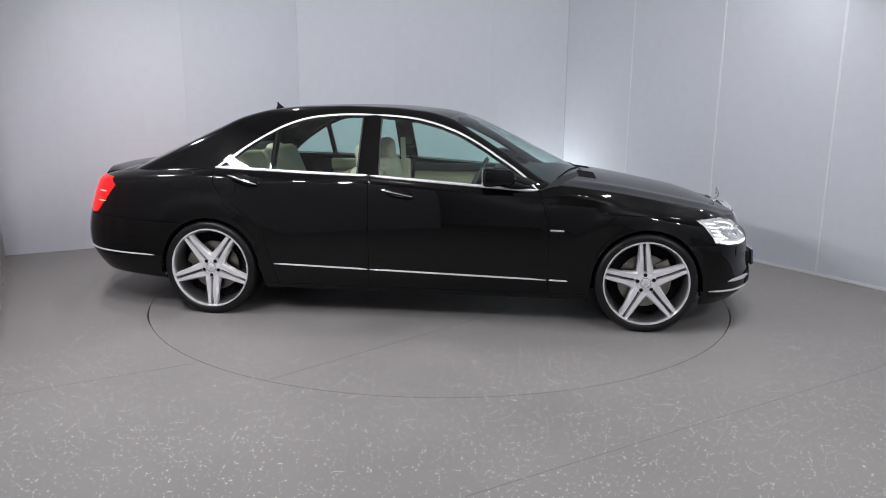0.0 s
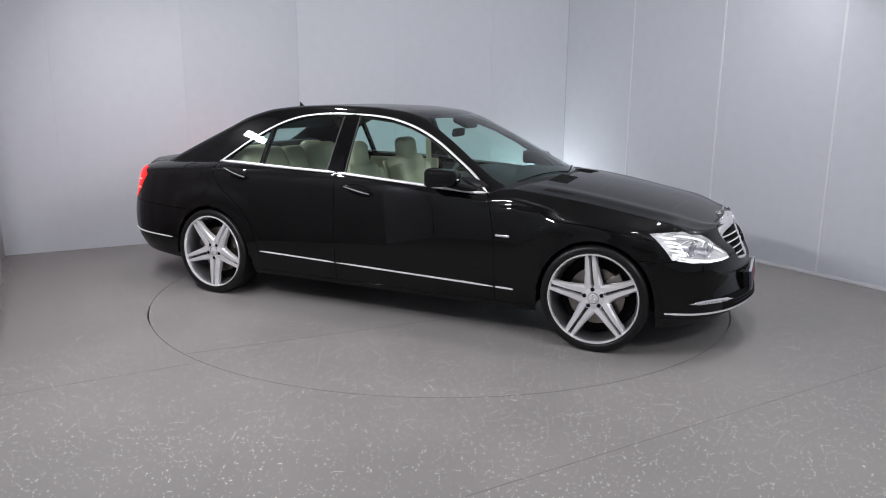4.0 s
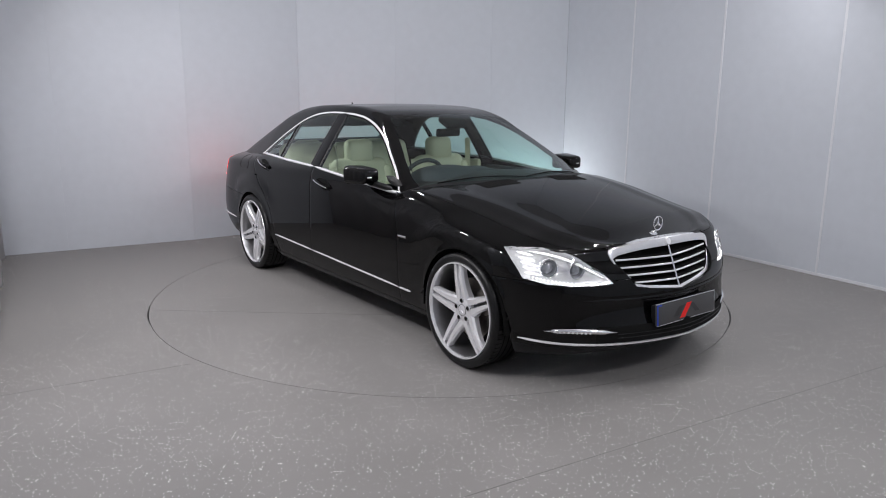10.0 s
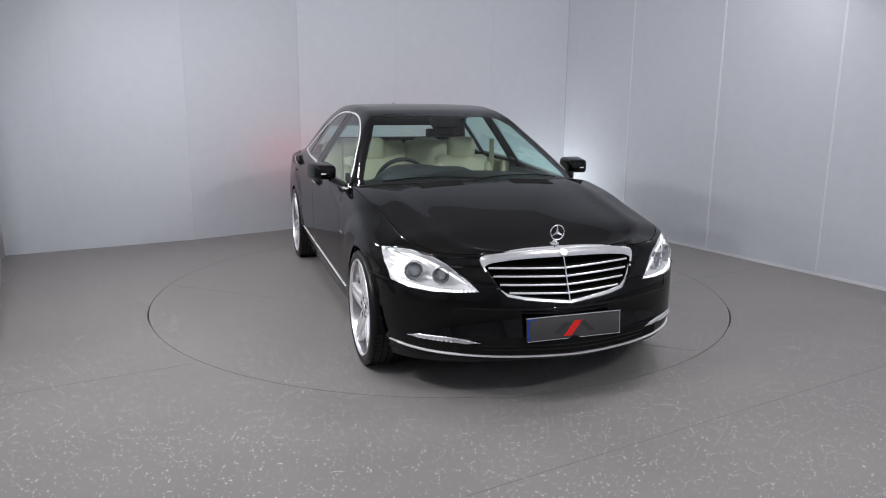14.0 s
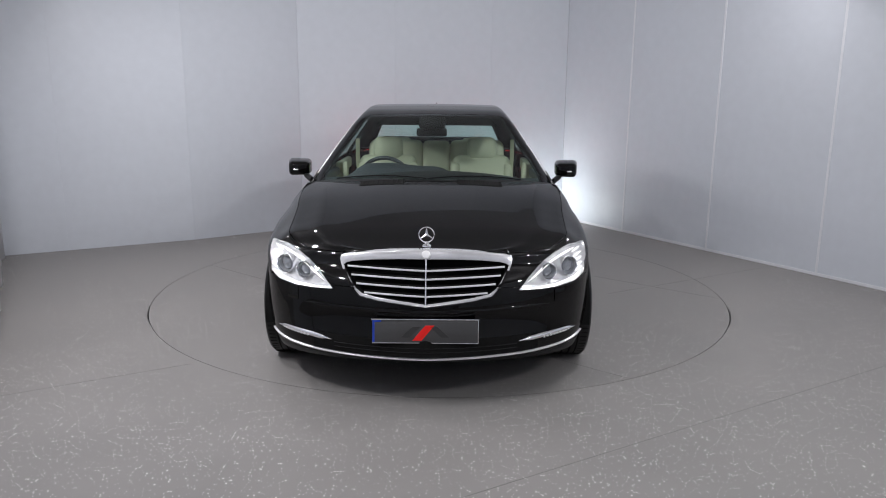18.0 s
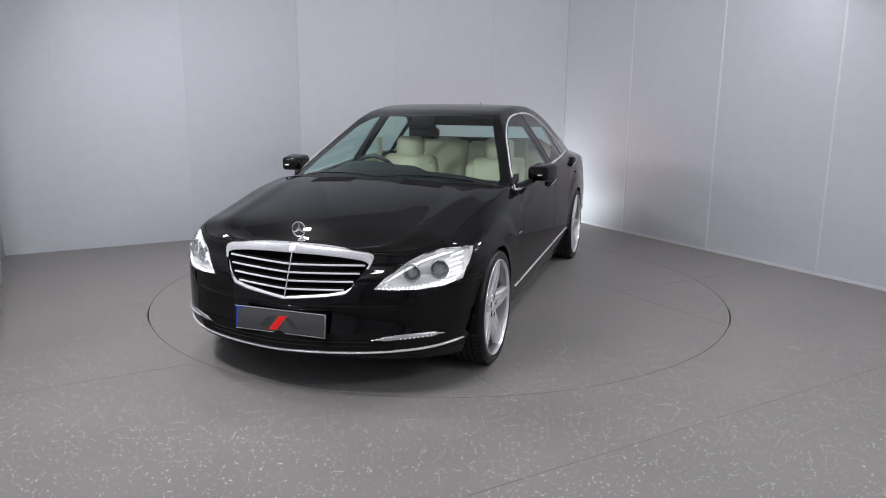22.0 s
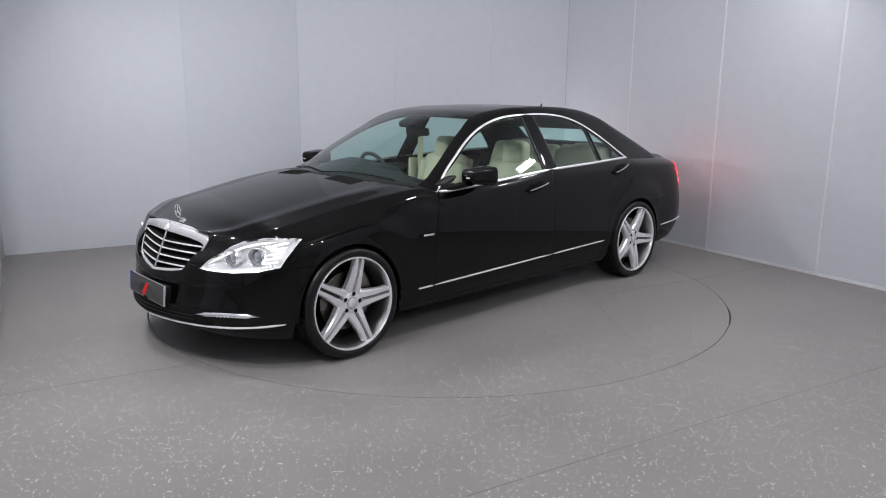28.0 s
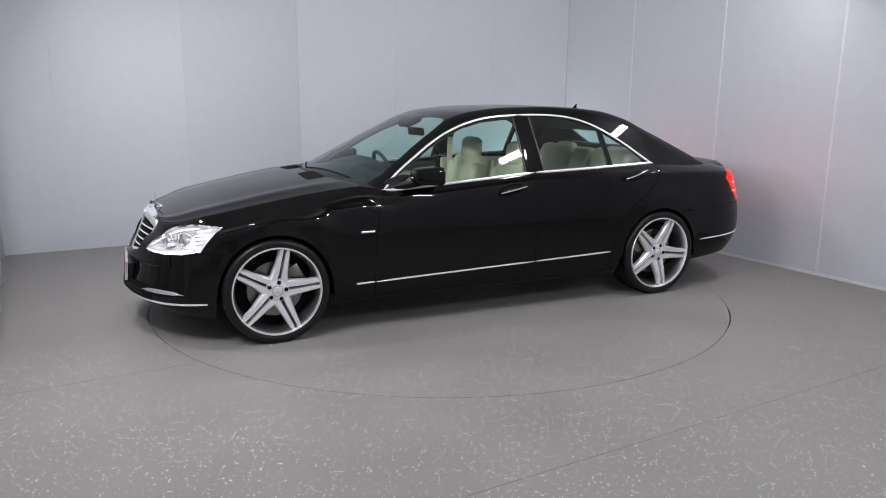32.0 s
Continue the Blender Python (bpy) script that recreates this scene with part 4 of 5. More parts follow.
def brightwork():
    # strips along the doors
    for key, a, b in (("front_wing", 1.0, 0.875), ("front_door", 0.86, -0.357), ("rear_door", -0.373, -1.046)):
        two("side_strip", lambda: ribbon(bmesh.new(), [at_side(x, trim_z(x)) for x in np.linspace(a, b, 24)], 0.0125, 0.009, 2), BRIGHT, sides(key), "slim bright strip")
    # belt and window frame
    for key, a, b in (("front_door", 0.79, -0.357), ("rear_door", -0.373, -1.487)):
        xs = np.linspace(a, b, 30)
        two("belt_strip", lambda: ribbon(bmesh.new(), eased([at_side(x, BELT_Z(x) + 0.006, CABIN) for x in xs]), 0.021, 0.010, 1.5), BRIGHT, sides(key), "chrome strip below the windows")
    upper_f = [(0.79, 0.925), (0.70, 1.014), (0.62, 1.072), (0.52, 1.135), (0.385, 1.220), (0.25, 1.291), (0.10, 1.348), (-0.06, 1.388), (-0.21, 1.406), (-0.375, 1.4135)]
    upper_r = [(-0.375, 1.4135), (-0.52, 1.416), (-0.66, 1.412), (-0.82, 1.396), (-0.95, 1.362), (-1.052, 1.322), (-1.17, 1.257), (-1.28, 1.187), (-1.385, 1.107), (-1.487, 1.035)]
    for key, path in (("front_door", upper_f), ("rear_door", upper_r)):
        pts = []
        for (ax, az), (bx, bz) in zip(path, path[1:]):
            for q in np.linspace(0, 1, 5)[:-1]:
                pts.append((ax + (bx - ax) * q, az + (bz - az) * q))
        pts.append(path[-1])
        two("window_frame", lambda: ribbon(bmesh.new(), eased([at_side(x, z, CABIN) for x, z in pts]), 0.0165, 0.005, 1.5), BRIGHT, sides(key), "chrome window surround")
    two("division_bar", lambda: ribbon(bmesh.new(), [at_side(-1.058 - 0.012 * q, 1.03 + 0.27 * q, CABIN) for q in np.linspace(0, 1, 12)], 0.022, 0.003), MATTE, sides("rear_door"), "black window division bar")
    for x0, x1, z1, key in ((-0.297, -0.325, 1.395, "front_door"), (-0.448, -0.458, 1.40, "rear_door")):
        two("window_seal", lambda: ribbon(bmesh.new(), [at_side(x0 + (x1 - x0) * q, 1.01 + (z1 - 1.01) * q, CABIN) for q in np.linspace(0, 1, 14)], 0.008, 0.003), SEAL, sides(key), "grey window seal")
    # bumper strips
    angles = list(np.linspace(49.2, -49.2, 61))
    part("bumper_strip", ribbon(bmesh.new(), [at_round(1.2, a, 0.259 + 0.022 * (abs(a) / 49.2) ** 3) for a in angles], 0.0125, 0.010, 2), BRIGHT, BODY["front_bumper"], "slim chrome strip")
    two("bumper_strip", lambda: ribbon(bmesh.new(), [at_round(-1.4, a, 0.415 + 0.04 * (a - 122) / 40) for a in np.linspace(120.5, 147.5, 20)], 0.012, 0.009, 2), BRIGHT, (BODY["rear_bumper"],) * 2, "slim chrome strip")
    # wing badges
    two("wing_badge", lambda: ribbon(bmesh.new(), [at_side(x, 0.675) for x in np.linspace(0.965, 0.862 + 0.012, 6)], 0.014, 0.003), CHROME, sides("front_wing"), "small chrome badge")


brightwork()


def lamp_foot(a):
    """Height of the head lamp's lower edge."""
    return float(np.interp(a, (23.8, 29.7, 35.6, 42.2, 48.4), (0.572, 0.570, 0.575, 0.590, 0.611)))


def lamps():
    piece = PIECES["headlamp"]
    outward(piece)
    piece.normal_update()
    # silver bowl behind the lens
    def bowl():
        bm = piece.copy()
        bm.normal_update()
        rim = {v for e in bm.edges if e.is_boundary for v in e.verts}
        deep = {}
        for v in bm.verts:
            near = min((v.co - r.co).length for r in rim)
            deep[v] = min(near / 0.05, 1.0)
        inward = Vector((-0.85, -0.5, 0.0)).normalized()
        for v, k in deep.items():
            v.co += inward * (0.004 + 0.085 * (k * k * (3 - 2 * k)))
        return bm
    ped = two("headlamp", bowl, LENSIN, CARS, "clear-glass headlamp with lit daylight strip", angle=60)
    def cover():
        bm = piece.copy()
        bm.normal_update()
        for v in bm.verts:
            v.co += v.normal * 0.001
        return bm
    for ob in two("lens", cover, LENS, ped, "clear lamp glass", angle=60):
        ob.visible_shadow = False
    aim = Vector((0.93, 0.36, 0.0)).normalized()
    for c, r in ((at_round(1.2, 41.2, 0.667)[0] - aim * 0.030, 0.036), (at_round(1.2, 34.0, 0.655)[0] - aim * 0.028, 0.032)):
        def turned(profile):
            bm = spin(bmesh.new(), profile, 32)
            bm.transform(Matrix.Translation(c) @ Vector((0, 1, 0)).rotation_difference(aim).to_matrix().to_4x4())
            return bm
        two("projector_ring", lambda: turned([(r * 1.3, -0.06), (r * 1.42, 0.010), (r * 1.36, 0.016), (r * 1.26, 0.012), (r * 1.22, 0.002)]), CHROME, ped, "chrome ring")
        two("projector_bezel", lambda: turned([(r * 1.24, 0.004), (r * 1.1, -0.008), (r * 1.02, -0.014)]), BEZEL, ped, "grey bezel round the projector")
        two("projector", lambda: turned([(0.0, 0.006), (r * 0.35, 0.004), (r * 0.7, -0.003), (r * 1.0, -0.016), (r * 1.03, -0.05)]), PROJECTOR, ped, "round projector lens")
    # ribs in the outer corner, a bright brow and the daylight strip along the foot
    # the ribs are reflectors; their glow imitates caught light
    for k in range(5):
        z = 0.750 - 0.027 * k
        edge = 51.2 - 0.66 * k
        two("reflector_rib", lambda: ribbon(bmesh.new(), [at_round(1.2, edge - q, z - 0.0022 * q, -0.016 - 0.002 * q) for q in np.linspace(0.4, 5.2, 7)], 0.012, 0.006, 1.5), REFLECTORGLOW, ped, "reflector rib with an added glow")
    for k in range(21):
        q = k / 20
        a = 45.8 - 20.3 * q
        z = lamp_foot(a) + 0.0165
        def led():
            bm = bmesh.new()
            p, n = at_round(1.2, a, z, -0.008)
            bmesh.ops.create_icosphere(bm, subdivisions=2, radius=0.0038)
            bm.transform(Matrix.Translation(p) @ Matrix.Diagonal((1, 1.2, 1, 1)))
            return bm
        two("daylight_led", led, GLOW, ped, "lit white diode")
    two("lamp_sill", lambda: ribbon(bmesh.new(), [at_round(1.2, 46.5 - 21.5 * q, lamp_foot(46.5 - 21.5 * q) + 0.018, -0.014) for q in np.linspace(0, 1, 16)], 0.022, 0.003), LENSIN, ped)
    # a bright brow along the upper edge and a slim divider between the two lamps
    # the brow is a reflector too, with the same added glow
    two("lamp_brow", lambda: ribbon(bmesh.new(), [at_round(1.2, 47 - 20 * q, 0.752 - 0.012 * q - 0.12 * q * q, -0.012) for q in np.linspace(0, 1, 18)], 0.012, 0.004, 3), REFLECTORGLOW, ped, "reflector band along the lamp's brow, with an added glow")
    # fog strips in the bumper
    fog = two("fog_strip", lambda: ribbon(bmesh.new(), [at_round(1.2, 42.5 - 19 * q, 0.338 - 0.012 * q + 0.008 * math.sin(q * 3.1), 0.001) for q in np.linspace(0, 1, 22)], 0.024, 0.008, 4), CHROME, (BODY["front_bumper"],) * 2, "slim chrome daylight lamp")
    for k in range(9):
        def cell():
            bm = bmesh.new()
            p, n = at_round(1.2, 39.5 - 1.1 * k, 0.337 - 0.001 * k, 0.008)
            bmesh.ops.create_icosphere(bm, subdivisions=1, radius=0.0075)
            bm.transform(Matrix.Translation(p) @ Matrix.Diagonal((0.6, 1.0, 0.8, 1)))
            return bm
        two("fog_cell", cell, LENSIN, fog)
    # tail lamps
    tail = PIECES["taillamp"]
    outward(tail)
    def back():
        bm = tail.copy()
        bm.normal_update()
        for v in bm.verts:
            v.co += v.normal * 0.002
        return panel_edges(bm, 0.0, 0.003)
    def housing():
        bm = tail.copy()
        bm.normal_update()
        for v in bm.verts:
            v.co -= v.normal * 0.007
        return bm
    red = two("tail_lamp", back, RED, CARS, "lit red tail lamp")
    two("lamp_housing", housing, MATTE, red, "dark lamp housing")
    two("rear_optic", lambda: ribbon(bmesh.new(), [at_round(-1.4, a, 0.83, 0.003) for a in np.linspace(150, 161, 9)], 0.09, 0.003, 2), GLOWRED, red, "bright red rear optic")
    for z in (0.79, 0.86):
        two("lamp_spot", lambda: ribbon(bmesh.new(), [at_round(-1.4, a, z, 0.003) for a in np.linspace(137, 141, 5)], 0.014, 0.003, 2), GLOWRED, red, "brighter spot in the red lens")


PROJECTOR = mat("projector_glass", (0.36, 0.38, 0.41), 0.08, 0.5, 1.0)
BEZEL = mat("lamp_bezel", (0.5, 0.51, 0.53), 0.3, 0.7, vary=(40, 0.1))
GLOWRED = mat("red_glow", (0.8, 0.1, 0.08), 0.2, emit=((1, 0.08, 0.06), 7))
lamps()


def grille_x(y, z):
    """The raked, slightly bowed face of the grille."""
    return 2.218 + (0.776 - z) * 0.42 - 0.24 * abs(y) ** 1.7


def grille():
    shape = [(0.0, 0.780), (0.15, 0.776), (0.30, 0.766), (0.405, 0.753), (0.436, 0.744), (0.444, 0.728), (0.438, 0.705), (0.420, 0.655), (0.396, 0.610), (0.372, 0.577), (0.338, 0.553), (0.25, 0.535), (0.12, 0.518), (0.0, 0.503)]
    outline = shape + [(-y, z) for y, z in reversed(shape[1:-1])]
    inner = []
    for y, z in outline:
        if z > 0.74:
            inner.append((y * 0.935, z - 0.047 + 0.02 * abs(y)))
        else:
            inner.append((y * 0.95, 0.65 + (z - 0.65) * (0.87 if z < 0.65 else 0.6)))
    g = part("grille", grid_ring(outline, inner), SILVER, CAR, "chrome radiator grille with louvres", angle=40)
    bm = bmesh.new()
    grid_faces(bm, [[Vector((grille_x(y, z) + out, y, z)) for out in (-0.003, -0.06)] for y, z in inner], close=True)
    part("grille_throat", bm, MATTE, g, "dark inside of the grille opening")
    bm = bmesh.new()
    vs = [bm.verts.new((grille_x(y, z) - 0.055, y * 1.02, z)) for y, z in outline]
    bm.faces.new(vs)
    part("grille_back", bm, MATTE, g, "dark mesh behind the louvres", smooth=False)
    # louvres
    for k in range(4):
        z0 = 0.694 - 0.0405 * k
        half = 0.402 - 0.019 * k - 0.0012 * k * k * k
        bm = bmesh.new()
        rows = []
        for y in np.linspace(-half, half, 41):
            z = z0 - 0.012 * (1 - abs(y) / half) - 0.002
            x = grille_x(y, z) - 0.012
            rows.append([Vector((x + dx, y, z + dz)) for dx, dz in ((-0.03, -0.001), (0.0, -0.0065), (0.004, -0.003), (0.003, 0.005), (-0.03, 0.006), (-0.03, -0.001))])
        grid_faces(bm, rows)
        fin = part("louvre", bm, MATTE, g, "dark louvre with silver front edge")
        front = [(r[2] + Vector((0.001, 0, 0.001)), Vector((1, 0, 0.25))) for r in rows]
        part("louvre_edge", ribbon(bmesh.new(), front, 0.0105, 0.004), LOUVRE, fin, "silver edge")
    part("centre_bar", ribbon(bmesh.new(), [(Vector((grille_x(0, z) - 0.006, 0, z)), Vector((1, 0, 0.2))) for z in np.linspace(0.733, 0.515, 10)], 0.011, 0.008), CHROME, g)
    bm = spin(bmesh.new(), [(0.0, 0.006), (0.018, 0.005), (0.023, 0.0), (0.023, -0.01)], 28)
    bm.transform(Matrix.Translation((grille_x(0, 0.757) + 0.004, 0, 0.757)) @ Vector((0, 1, 0)).rotation_difference(Vector((0.9, 0, 0.45)).normalized()).to_matrix().to_4x4())
    part("grille_badge", bm, BRIGHT, g, "round chrome badge")


def grid_ring(outline, inner):
    """The broad chrome frame between an outline and the opening within, rounded and thick."""
    bm = bmesh.new()
    rows = []
    for (y, z), (iy, iz) in zip(outline, inner):
        row = []
        for k, out in ((0.0, -0.05), (0.0, -0.003), (0.04, 0.002), (0.10, 0.0035), (0.5, 0.003), (0.9, 0.0015), (0.96, 0.0), (1.0, -0.004)):
            yy, zz = y + (iy - y) * k, z + (iz - z) * k
            row.append(Vector((grille_x(yy, zz) + out, yy, zz)))
        rows.append(row)
    grid_faces(bm, rows, close=True)
    return bm


SILVER = mat("polished_silver", (0.82, 0.82, 0.84), 0.16, 0.62, 0.7, vary=(30, 0.04))
LOUVRE = mat("louvre_silver", (0.85, 0.86, 0.87), 0.28, 0.4, vary=(30, 0.05))
grille()


def front_details():
    # ornament on the bonnet
    base, n = at_top(2.125, 0)
    star = part("bonnet_ornament", spin_z([(0.0, 0.016), (0.008, 0.015), (0.013, 0.008), (0.024, 0.003), (0.026, -0.004)], base), CHROME, CAR, "upright chrome ring on a small foot")
    bm = bmesh.new()
    c = Vector((2.155, 0, base.z + 0.062))
    ringpts = [c + Vector((0, 0.039 * math.sin(2 * math.pi * i / 40), 0.039 * math.cos(2 * math.pi * i / 40))) for i in range(41)]
    tube(bm, ringpts, 0.0035, 8)
    part("ring", bm, CHROME, star)
    for i in range(3):
        a = 2 * math.pi * i / 3
        tip = c + Vector((0, 0.038 * math.sin(a), 0.038 * math.cos(a)))
        bm = bmesh.new()
        d = (tip - c).normalized()
        s = d.cross(Vector((1, 0, 0)))
        vs = [bm.verts.new(p) for p in (c + s * 0.008, c - s * 0.008, tip - s * 0.0015, tip + s * 0.0015, c + Vector((0.006, 0, 0)), tip + Vector((0.002, 0, 0)), c - Vector((0.006, 0, 0)), tip - Vector((0.002, 0, 0)))]
        for q in ((0, 3, 5, 4), (4, 5, 2, 1), (1, 2, 7, 6), (6, 7, 3, 0), (3, 2, 5), (2, 3, 7)):
            bm.faces.new([vs[i] for i in q])
        part("ring_arm", bm, CHROME, star, smooth=False)
    part("stalk", tube(bmesh.new(), [base + Vector((0.0, 0, 0.01)), base + Vector((0.012, 0, 0.014)), c - Vector((0, 0, 0.037))], 0.005, 8), CHROME, star)
    # number plate under a grey cover
    tilt = pose(2.38, 0, 0.403, 0, -5, 0)
    def slab(lo, hi, bevel=0.0):
        bm = box(bmesh.new(), lo, hi, bevel)
        bm.transform(tilt)
        return bm
    plate = part("number_plate", slab((-0.012, -0.262, -0.058), (0.0, 0.262, 0.058), 0.003), PLATE, CAR, "number plate under a plain grey cover")
    part("plate_frame", slab((-0.016, -0.268, 0.056), (0.003, 0.268, 0.062), 0.002), CHROME, plate)
    for lo, hi in (((-0.014, 0.2615, -0.058), (0.0036, 0.2655, 0.058)), ((-0.014, -0.262, -0.0615), (0.0036, 0.2655, -0.0575))):
        part("plate_frame", slab(lo, hi, 0.001), CHROME, plate)
    part("plate_band", slab((0.0003, -0.2605, -0.056), (0.0015, -0.218, 0.055)), PLATEBLUE, plate, "blue band")
    part("plate_cover", slab((0.0013, -0.2500, -0.0575), (0.003, 0.2615, 0.046), 0.0008), PLATE, plate)
    def slant(ya, yb, w, z0, z1, x=0.0033):
        bm = bmesh.new()
        q = [(x, ya, z0), (x, ya + w, z0), (x, yb + w, z1), (x, yb, z1)]
        front = [bm.verts.new(Vector(p) + Vector((0.001, 0, 0))) for p in q]
        rear = [bm.verts.new(Vector(p) - Vector((0.001, 0, 0))) for p in q]
        bm.faces.new(front)
        for i in range(4):
            bm.faces.new((front[i], front[(i + 1) % 4], rear[(i + 1) % 4], rear[i]))
        bm.transform(tilt)
        return bm
    part("plate_mark", slant(-0.063, 0.002, 0.045, -0.047, 0.030), PLATERED, plate, "slanting red bar", smooth=False)
    part("plate_mark", slant(-0.118, -0.062, 0.042, -0.03, 0.024), PLATEDARK, plate, "slanting dark bar", smooth=False)
    part("plate_mark", slant(0.118, 0.062, -0.038, -0.03, 0.024), PLATEDARK, plate, "slanting dark bar", smooth=False)
    part("plate_holder", slab((-0.05, -0.25, -0.05), (-0.012, 0.25, 0.05), 0.008), SATIN, plate)
    # cooling intake below
    intake = part("lower_intake", ribbon(bmesh.new(), [at_round(1.2, a, 0.315, -0.0005) for a in np.linspace(29, -29, 41)], 0.085, 0.0015), MATTE, BODY["front_bumper"], "dark lower intake", smooth=False)
    for z in (0.295, 0.315, 0.335):
        part("intake_bar", ribbon(bmesh.new(), [at_round(1.2, a, z, 0.001) for a in np.linspace(23, -23, 41)], 0.004, 0.002), SATIN, intake)
    part("bumper_crease", ribbon(bmesh.new(), eased([at_round(1.2, a, 0.488 + 0.012 * (abs(a) / 34) ** 2, -0.002) for a in np.linspace(34, -34, 61)]), 0.022, 0.005, 6), PAINT, BODY["front_bumper"])
    # washer flaps below the head lamps and parking sensors
    for a in (36.4,):
        two("washer_flap", lambda: ribbon(bmesh.new(), [at_round(1.2, q, 0.537, 0.0003) for q in np.linspace(a + 1.9, a - 1.9, 6)], 0.066, 0.0035), PAINT, (BODY["front_bumper"],) * 2)
    for a in (13.0, 30.0):
        def sensor():
            bm = bmesh.new()
            p, n = at_round(1.2, a, 0.475)
            spin(bm, [(0.0, 0.002), (0.009, 0.002), (0.011, 0.0), (0.011, -0.01)], 18)
            bm.transform(Matrix.Translation(p) @ Vector((0, 1, 0)).rotation_difference(n).to_matrix().to_4x4())
            return bm
        two("parking_sensor", sensor, PAINT, (BODY["front_bumper"],) * 2)
    # louvred vents at the rear of the bonnet
    def vent():
        bm = bmesh.new()
        rows = []
        for x in np.linspace(1.075, 1.20, 6):
            rows.append([at_top(x, y, None, 0.0015)[0] for y in np.linspace(0.17, 0.46, 14)])
        grid_faces(bm, rows)
        return bm
    v = two("bonnet_vent", vent, MATTE, (BODY["bonnet"],) * 2, "black louvred vent")
    for k in range(9):
        y = 0.185 + 0.032 * k
        two("vent_slat", lambda: ribbon(bmesh.new(), [(at_top(x, y, None, 0.001)[0], Vector((0, 0.3, 0.95))) for x in np.linspace(1.082, 1.193, 5)], 0.012, 0.003), MATTE, v)


def spin_z(profile, base):
    bm = spin(bmesh.new(), profile, 24)
    bm.transform(Matrix.Translation(base) @ Matrix.Rotation(radians(90), 4, "X"))
    return bm


front_details()


def side_details():
    # mirrors on arms
    def head():
        bm = box(bmesh.new(), (-0.11, -0.084, -0.062), (0.10, 0.084, 0.062), 0.032, 5)
        for v in bm.verts:
            k = (v.co.x + 0.11) / 0.21
            v.co.z *= 1 - 0.28 * max(k, 0) ** 2
            v.co.y *= 1 - 0.16 * max(k, 0) ** 2
            v.co.z *= 1 - 0.18 * max(-v.co.y / 0.108, 0) ** 2
            v.co.x += 0.012 * (1 - (v.co.y / 0.084) ** 2) - 0.012
        bm.transform(pose(0.53, 0.972, 1.031, 0, 0, -8))
        return bm
    m = two("door_mirror", head, PAINT, sides("front_door"), "black door mirror")
    def glassface():
        bm = box(bmesh.new(), (-0.006, -0.066, -0.050), (0.0, 0.066, 0.050), 0.002)
        bm.transform(pose(0.421, 0.985, 1.031, 0, 0, -8))
        return bm
    two("mirror_glass", glassface, MIRROR, m, "silver mirror glass")
    two("indicator_strip", lambda: tube(bmesh.new(), [Vector((0.455 + 0.178 * math.sin(q), 0.980 + 0.072 * math.cos(q), 1.024)) for q in np.linspace(0.15, 1.75, 14)], 0.005, 6), BRIGHT, m, "clear indicator strip")
    def arm():
        bm = bmesh.new()
        rows = []
        for q in np.linspace(0, 1, 6):
            c = Vector((0.65, 0.865, 0.955)).lerp(Vector((0.55, 0.93, 0.985)), q)
            a, b = 0.075 - 0.02 * q, 0.02 + 0.003 * q
            rows.append([c + Vector((a * math.cos(u), 0, b * math.sin(u))) for u in np.linspace(0, 2 * math.pi, 17)])
        grid_faces(bm, rows)
        return bm
    two("mirror_arm", arm, SATIN, m)
    two("mirror_base", lambda: ribbon(bmesh.new(), [at_side(0.775 - 0.19 * q, 0.953 + 0.045 * q + 0.02, CABIN, 0.002) for q in np.linspace(0, 1, 8)], 0.05, 0.008, 2), SATIN, sides("front_door"))
    # handles in their hollows
    for key, x0, z0, x1, z1 in (("front_door", -0.278, 0.922, -0.044, 0.876), ("rear_door", -1.362, 0.986, -1.132, 0.936)):
        def hollow():
            bm = bmesh.new()
            rows = []
            c = Vector(((x0 + x1) / 2 + 0.01, 0, (z0 + z1) / 2))
            for r in np.linspace(0.0, 1, 6):
                row = []
                for u in np.linspace(0, 2 * math.pi, 29):
                    dx, dz = 0.105 * r * math.cos(u), 0.036 * r * math.sin(u)
                    sl = (z1 - z0) / (x1 - x0)
                    p, n = at_side(c.x + dx, c.z + dz + sl * dx, None, 0.0012)
                    row.append(p)
                rows.append(row)
            grid_faces(bm, rows)
            return weld(bm)
        h = two("handle_recess", hollow, MATTE, sides(key), "dark recess behind the handle")
        def bar():
            fr = []
            for q in np.linspace(0, 1, 16):
                x, z = x0 + (x1 - x0) * q, z0 + (z1 - z0) * q
                p, n = at_side(x, z)
                fr.append((p + n * (0.006 + 0.022 * math.sin(math.pi * min(max(q * 1.05, 0), 1)) ** 0.5), n))
            return ribbon(bmesh.new(), fr, 0.034, 0.014, 3)
        def rimline():
            sl = (z1 - z0) / (x1 - x0)
            fr = []
            for u in np.linspace(0, 2 * math.pi, 41):
                dx, dz = 0.106 * math.cos(u), 0.037 * math.sin(u)
                fr.append(at_side((x0 + x1) / 2 + 0.01 + dx, (z0 + z1) / 2 + dz + sl * dx, None, 0.0005))
            return ribbon(bmesh.new(), eased(fr), 0.010, 0.0035)
        two("recess_rim", rimline, PAINT, h)
        hb = two("door_handle", bar, PAINT, sides(key), "black pull handle")
        def line():
            fr = []
            for q in np.linspace(0.06, 0.94, 14):
                x, z = x0 + (x1 - x0) * q, z0 + (z1 - z0) * q
                p, n = at_side(x, z)
                fr.append((p + n * (0.019 + 0.022 * math.sin(math.pi * min(q * 1.05, 1)) ** 0.5), n))
            return ribbon(bmesh.new(), fr, 0.008, 0.004)
        two("handle_strip", line, CHROME, hb, "chrome strip on the handle")
    # fuel flap on the right rear wing
    pts = []
